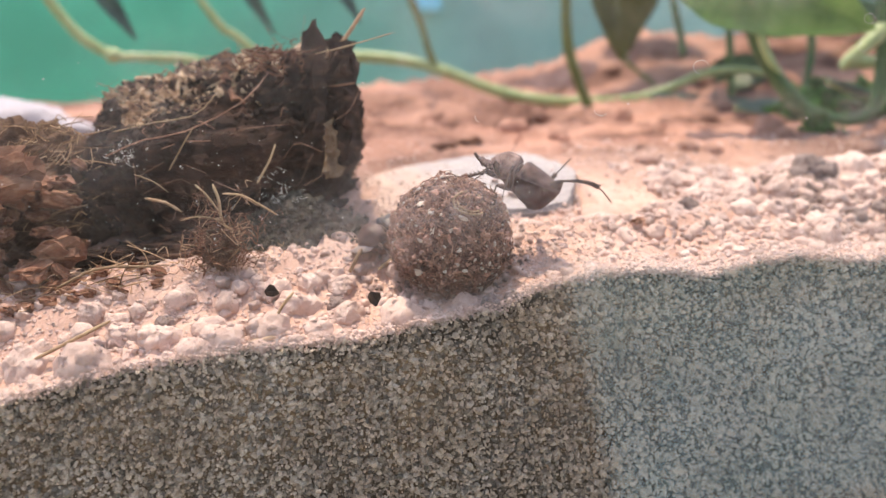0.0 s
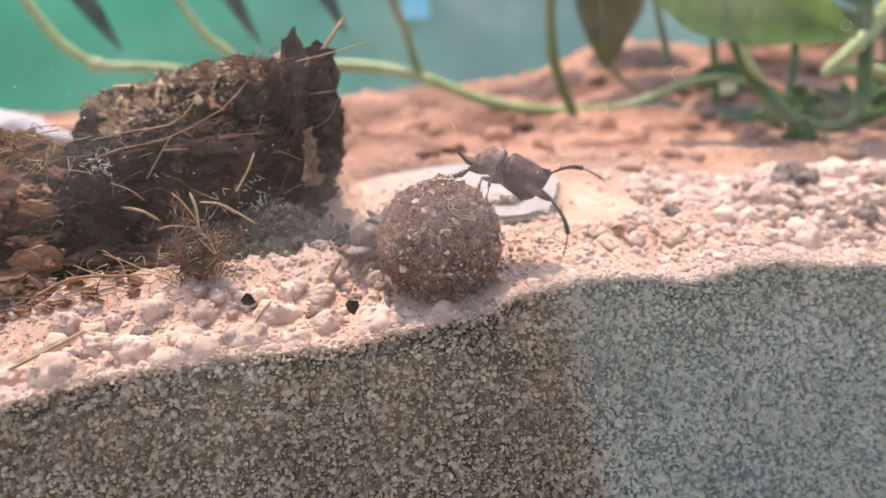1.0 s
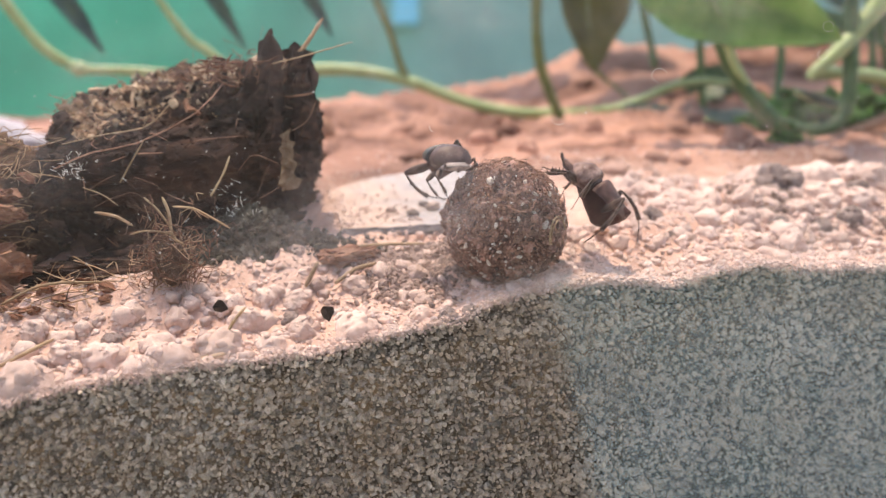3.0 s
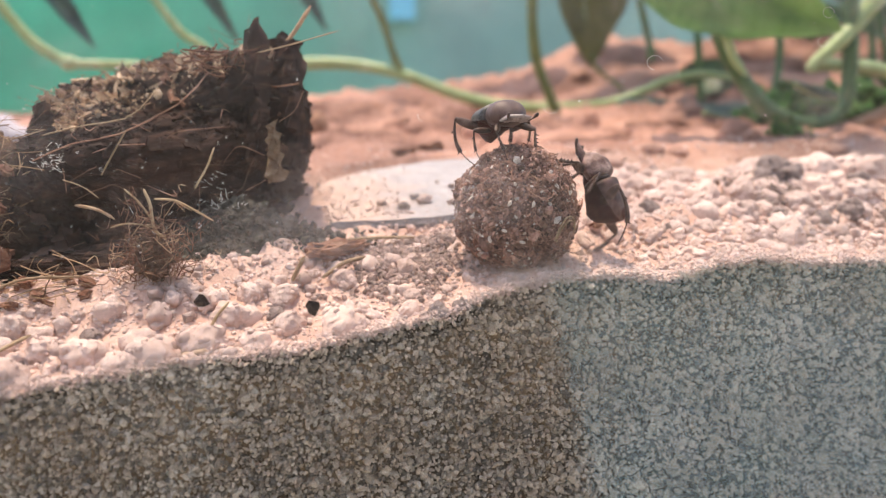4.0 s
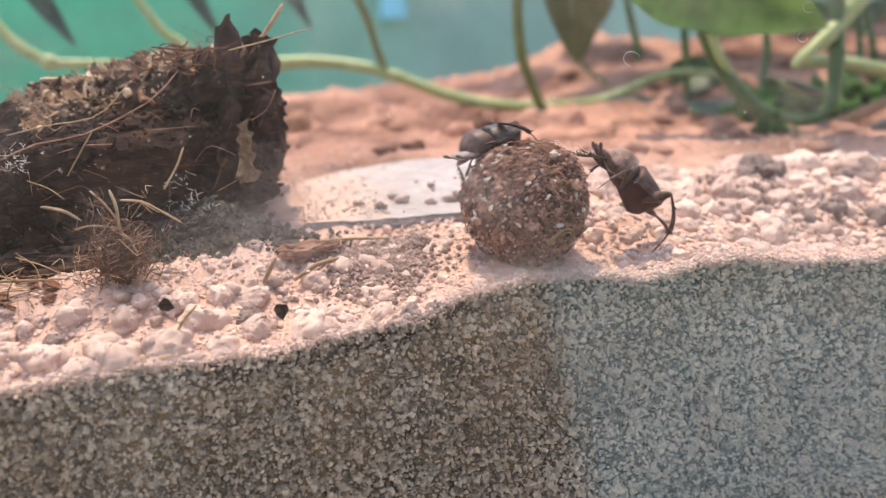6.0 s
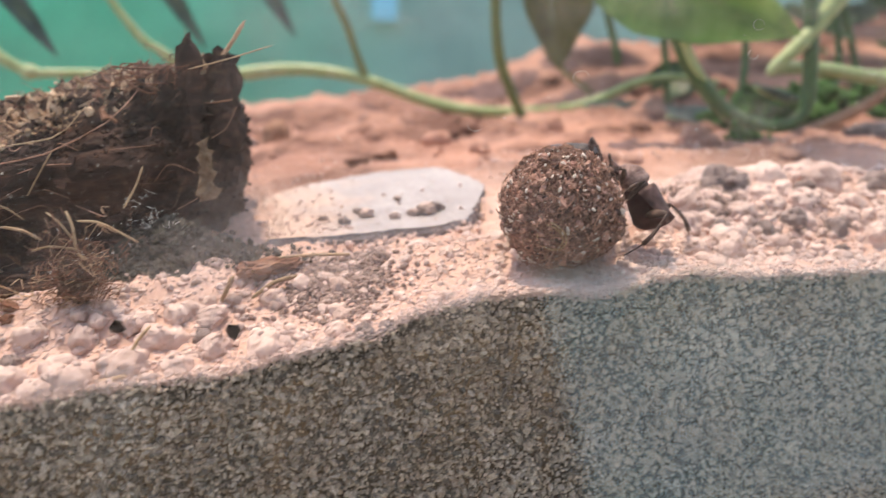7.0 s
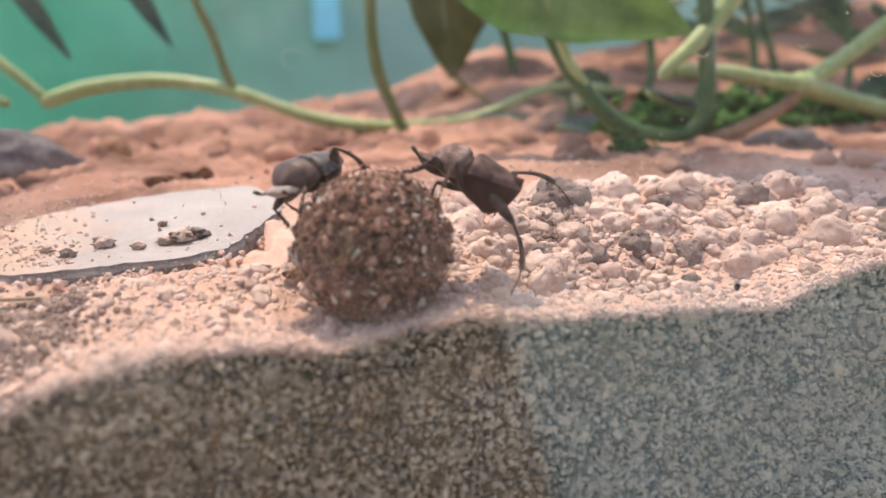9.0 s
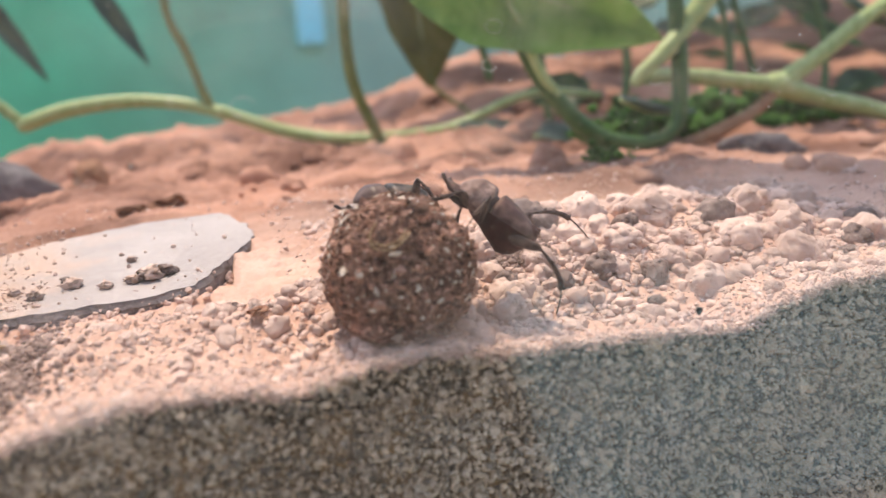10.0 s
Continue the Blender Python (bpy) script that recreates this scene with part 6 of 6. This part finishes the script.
for a, b, c in (((0.252, 0.3, 0.17), (0.2548, 0.3, 0.1374), (0.2616, 0.3, 0.1108)), ((0.294, 0.3, 0.17), (0.2957, 0.3, 0.1279), (0.3001, 0.3, 0.0700)), ((0.42, 0.3, 0.19), (0.4316, 0.3, 0.1471), (0.4507, 0.3, 0.0800))):
    stem(v8, [a, b, c, (c[0] + 0.002, c[1], c[2] - 0.012)], 0.0022, 0.0026, STEM_DARK, "", 14)
v9 = vine("dark narrow leaves drooping from above")
for tip, top in (((0.005, 0.45, 0.125), (-0.036, 0.43, 0.19)), ((0.070, 0.44, 0.133), (0.035, 0.43, 0.19)), ((-0.0863, 0.39, 0.1114), (-0.125, 0.39, 0.168))):
    leaf(v9, top, tip, 0.016, (0.3, -1, 0.2), LEAF_DARK, "dark drooping narrow leaf", 0.03)
stem(v9, [(-0.125, 0.39, 0.168), (-0.08, 0.41, 0.19), (-0.036, 0.43, 0.19), (0.035, 0.43, 0.19), (0.10, 0.44, 0.20)], 0.0026, 0.0022, STEM_DARK)


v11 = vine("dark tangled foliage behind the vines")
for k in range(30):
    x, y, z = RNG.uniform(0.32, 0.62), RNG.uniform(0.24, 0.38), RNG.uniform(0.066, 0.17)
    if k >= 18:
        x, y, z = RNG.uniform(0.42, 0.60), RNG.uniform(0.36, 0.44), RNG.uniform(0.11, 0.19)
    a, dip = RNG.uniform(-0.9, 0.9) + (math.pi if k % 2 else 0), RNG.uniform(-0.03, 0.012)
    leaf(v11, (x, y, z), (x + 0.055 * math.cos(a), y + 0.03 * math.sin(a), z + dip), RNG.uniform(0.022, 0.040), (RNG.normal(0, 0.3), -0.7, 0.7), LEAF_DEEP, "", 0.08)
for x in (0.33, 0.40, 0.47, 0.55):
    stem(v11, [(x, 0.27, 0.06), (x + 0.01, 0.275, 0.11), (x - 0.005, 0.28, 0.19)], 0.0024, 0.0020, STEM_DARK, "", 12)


# Out of view; added only to cast shade on the back and right sand.
v10 = vine("unseen leaves added overhead to shade the back and right of the bed")
for k in range(36):
    x, y, z = RNG.uniform(0.20, 0.66), RNG.uniform(0.255, 0.48), RNG.uniform(0.20, 0.30)
    a = RNG.uniform(0, 6.3)
    if k >= 23:
        x, y, a = RNG.uniform(0.216, 0.30), RNG.uniform(0.085, 0.165), RNG.uniform(-0.5, 0.6)
    leaf(v10, (x, y, z), (x + 0.085 * math.cos(a), y + 0.085 * math.sin(a), z - RNG.uniform(0.0, 0.02)), 0.055, (0, 0, 1), LEAF if k % 2 else LEAF_OLD)
stem(v10, [(0.10, 0.44, 0.20), (0.2, 0.36, 0.25), (0.32, 0.30, 0.27), (0.45, 0.28, 0.27), (0.62, 0.3, 0.28)], 0.0035, 0.003, STEM)


def moss(x, y, s, label, n):
    base = ground_base(x, y)
    pts = RNG.normal(0, 1, (n, 3)) * np.array([0.5, 0.4, 0.28]) * s
    pts[:, 2] = np.abs(pts[:, 2])
    me = joined("moss", *ICO2, pts, RNG.uniform(0.10, 0.24, n) * s, MOSS, (0.5, 1.0), 0.25, True)
    thing("moss", me, label, "moss", "moss cushions", at=pose(x, y, base + 0.001))


moss(0.262, 0.160, 0.010, "small bright green moss cushion on the sand", 60)
for x, y, size, n in ((0.300, 0.222, 0.020, 170), (0.338, 0.235, 0.028, 260), (0.385, 0.250, 0.030, 260), (0.440, 0.262, 0.030, 240)):
    moss(x, y, size, "low dark green moss mat under the vines", n)


def rock(x, y, s, squash, material, label, seed, lift=0.3):
    thing("rock", lump("rock", 4, s, material, 0.3, 2.6, seed, squash, 0.06), label, "rock", "rocks behind", at=pose(x, y, ground_base(x, y) + s * squash[2] * lift, 0, 0, seed * 40))


rock(0.002, 0.262, 0.026, (1.3, 0.8, 0.62), ROCK_AND_EDGE_SHADE, "dark grey rough rock half sunk in sand", 1)
rock(0.044, 0.280, 0.011, (1.0, 0.8, 0.9), RED_ROCK, "orange-brown earth lump behind the stone", 2)
rock(-0.135, 0.290, 0.042, (1.5, 0.8, 0.5), PALE_ROCK, "pale lilac rock half sunk in sand", 3)
rock(0.332, 0.150, 0.010, (1.8, 0.8, 0.7), ROCK_AND_EDGE_SHADE, "dark grey rock half sunk in sand", 4)
rock(0.310, 0.260, 0.016, (1.9, 0.8, 0.6), RED_ROCK, "orange-brown earth lump among roots", 7)
thing("blue_panel", box_mesh("blue_panel", (0.305, 1.47, 0.322), (0.355, 1.499, 0.6), BLUE), "out-of-focus light blue panel on the teal wall", "panel")

motions()
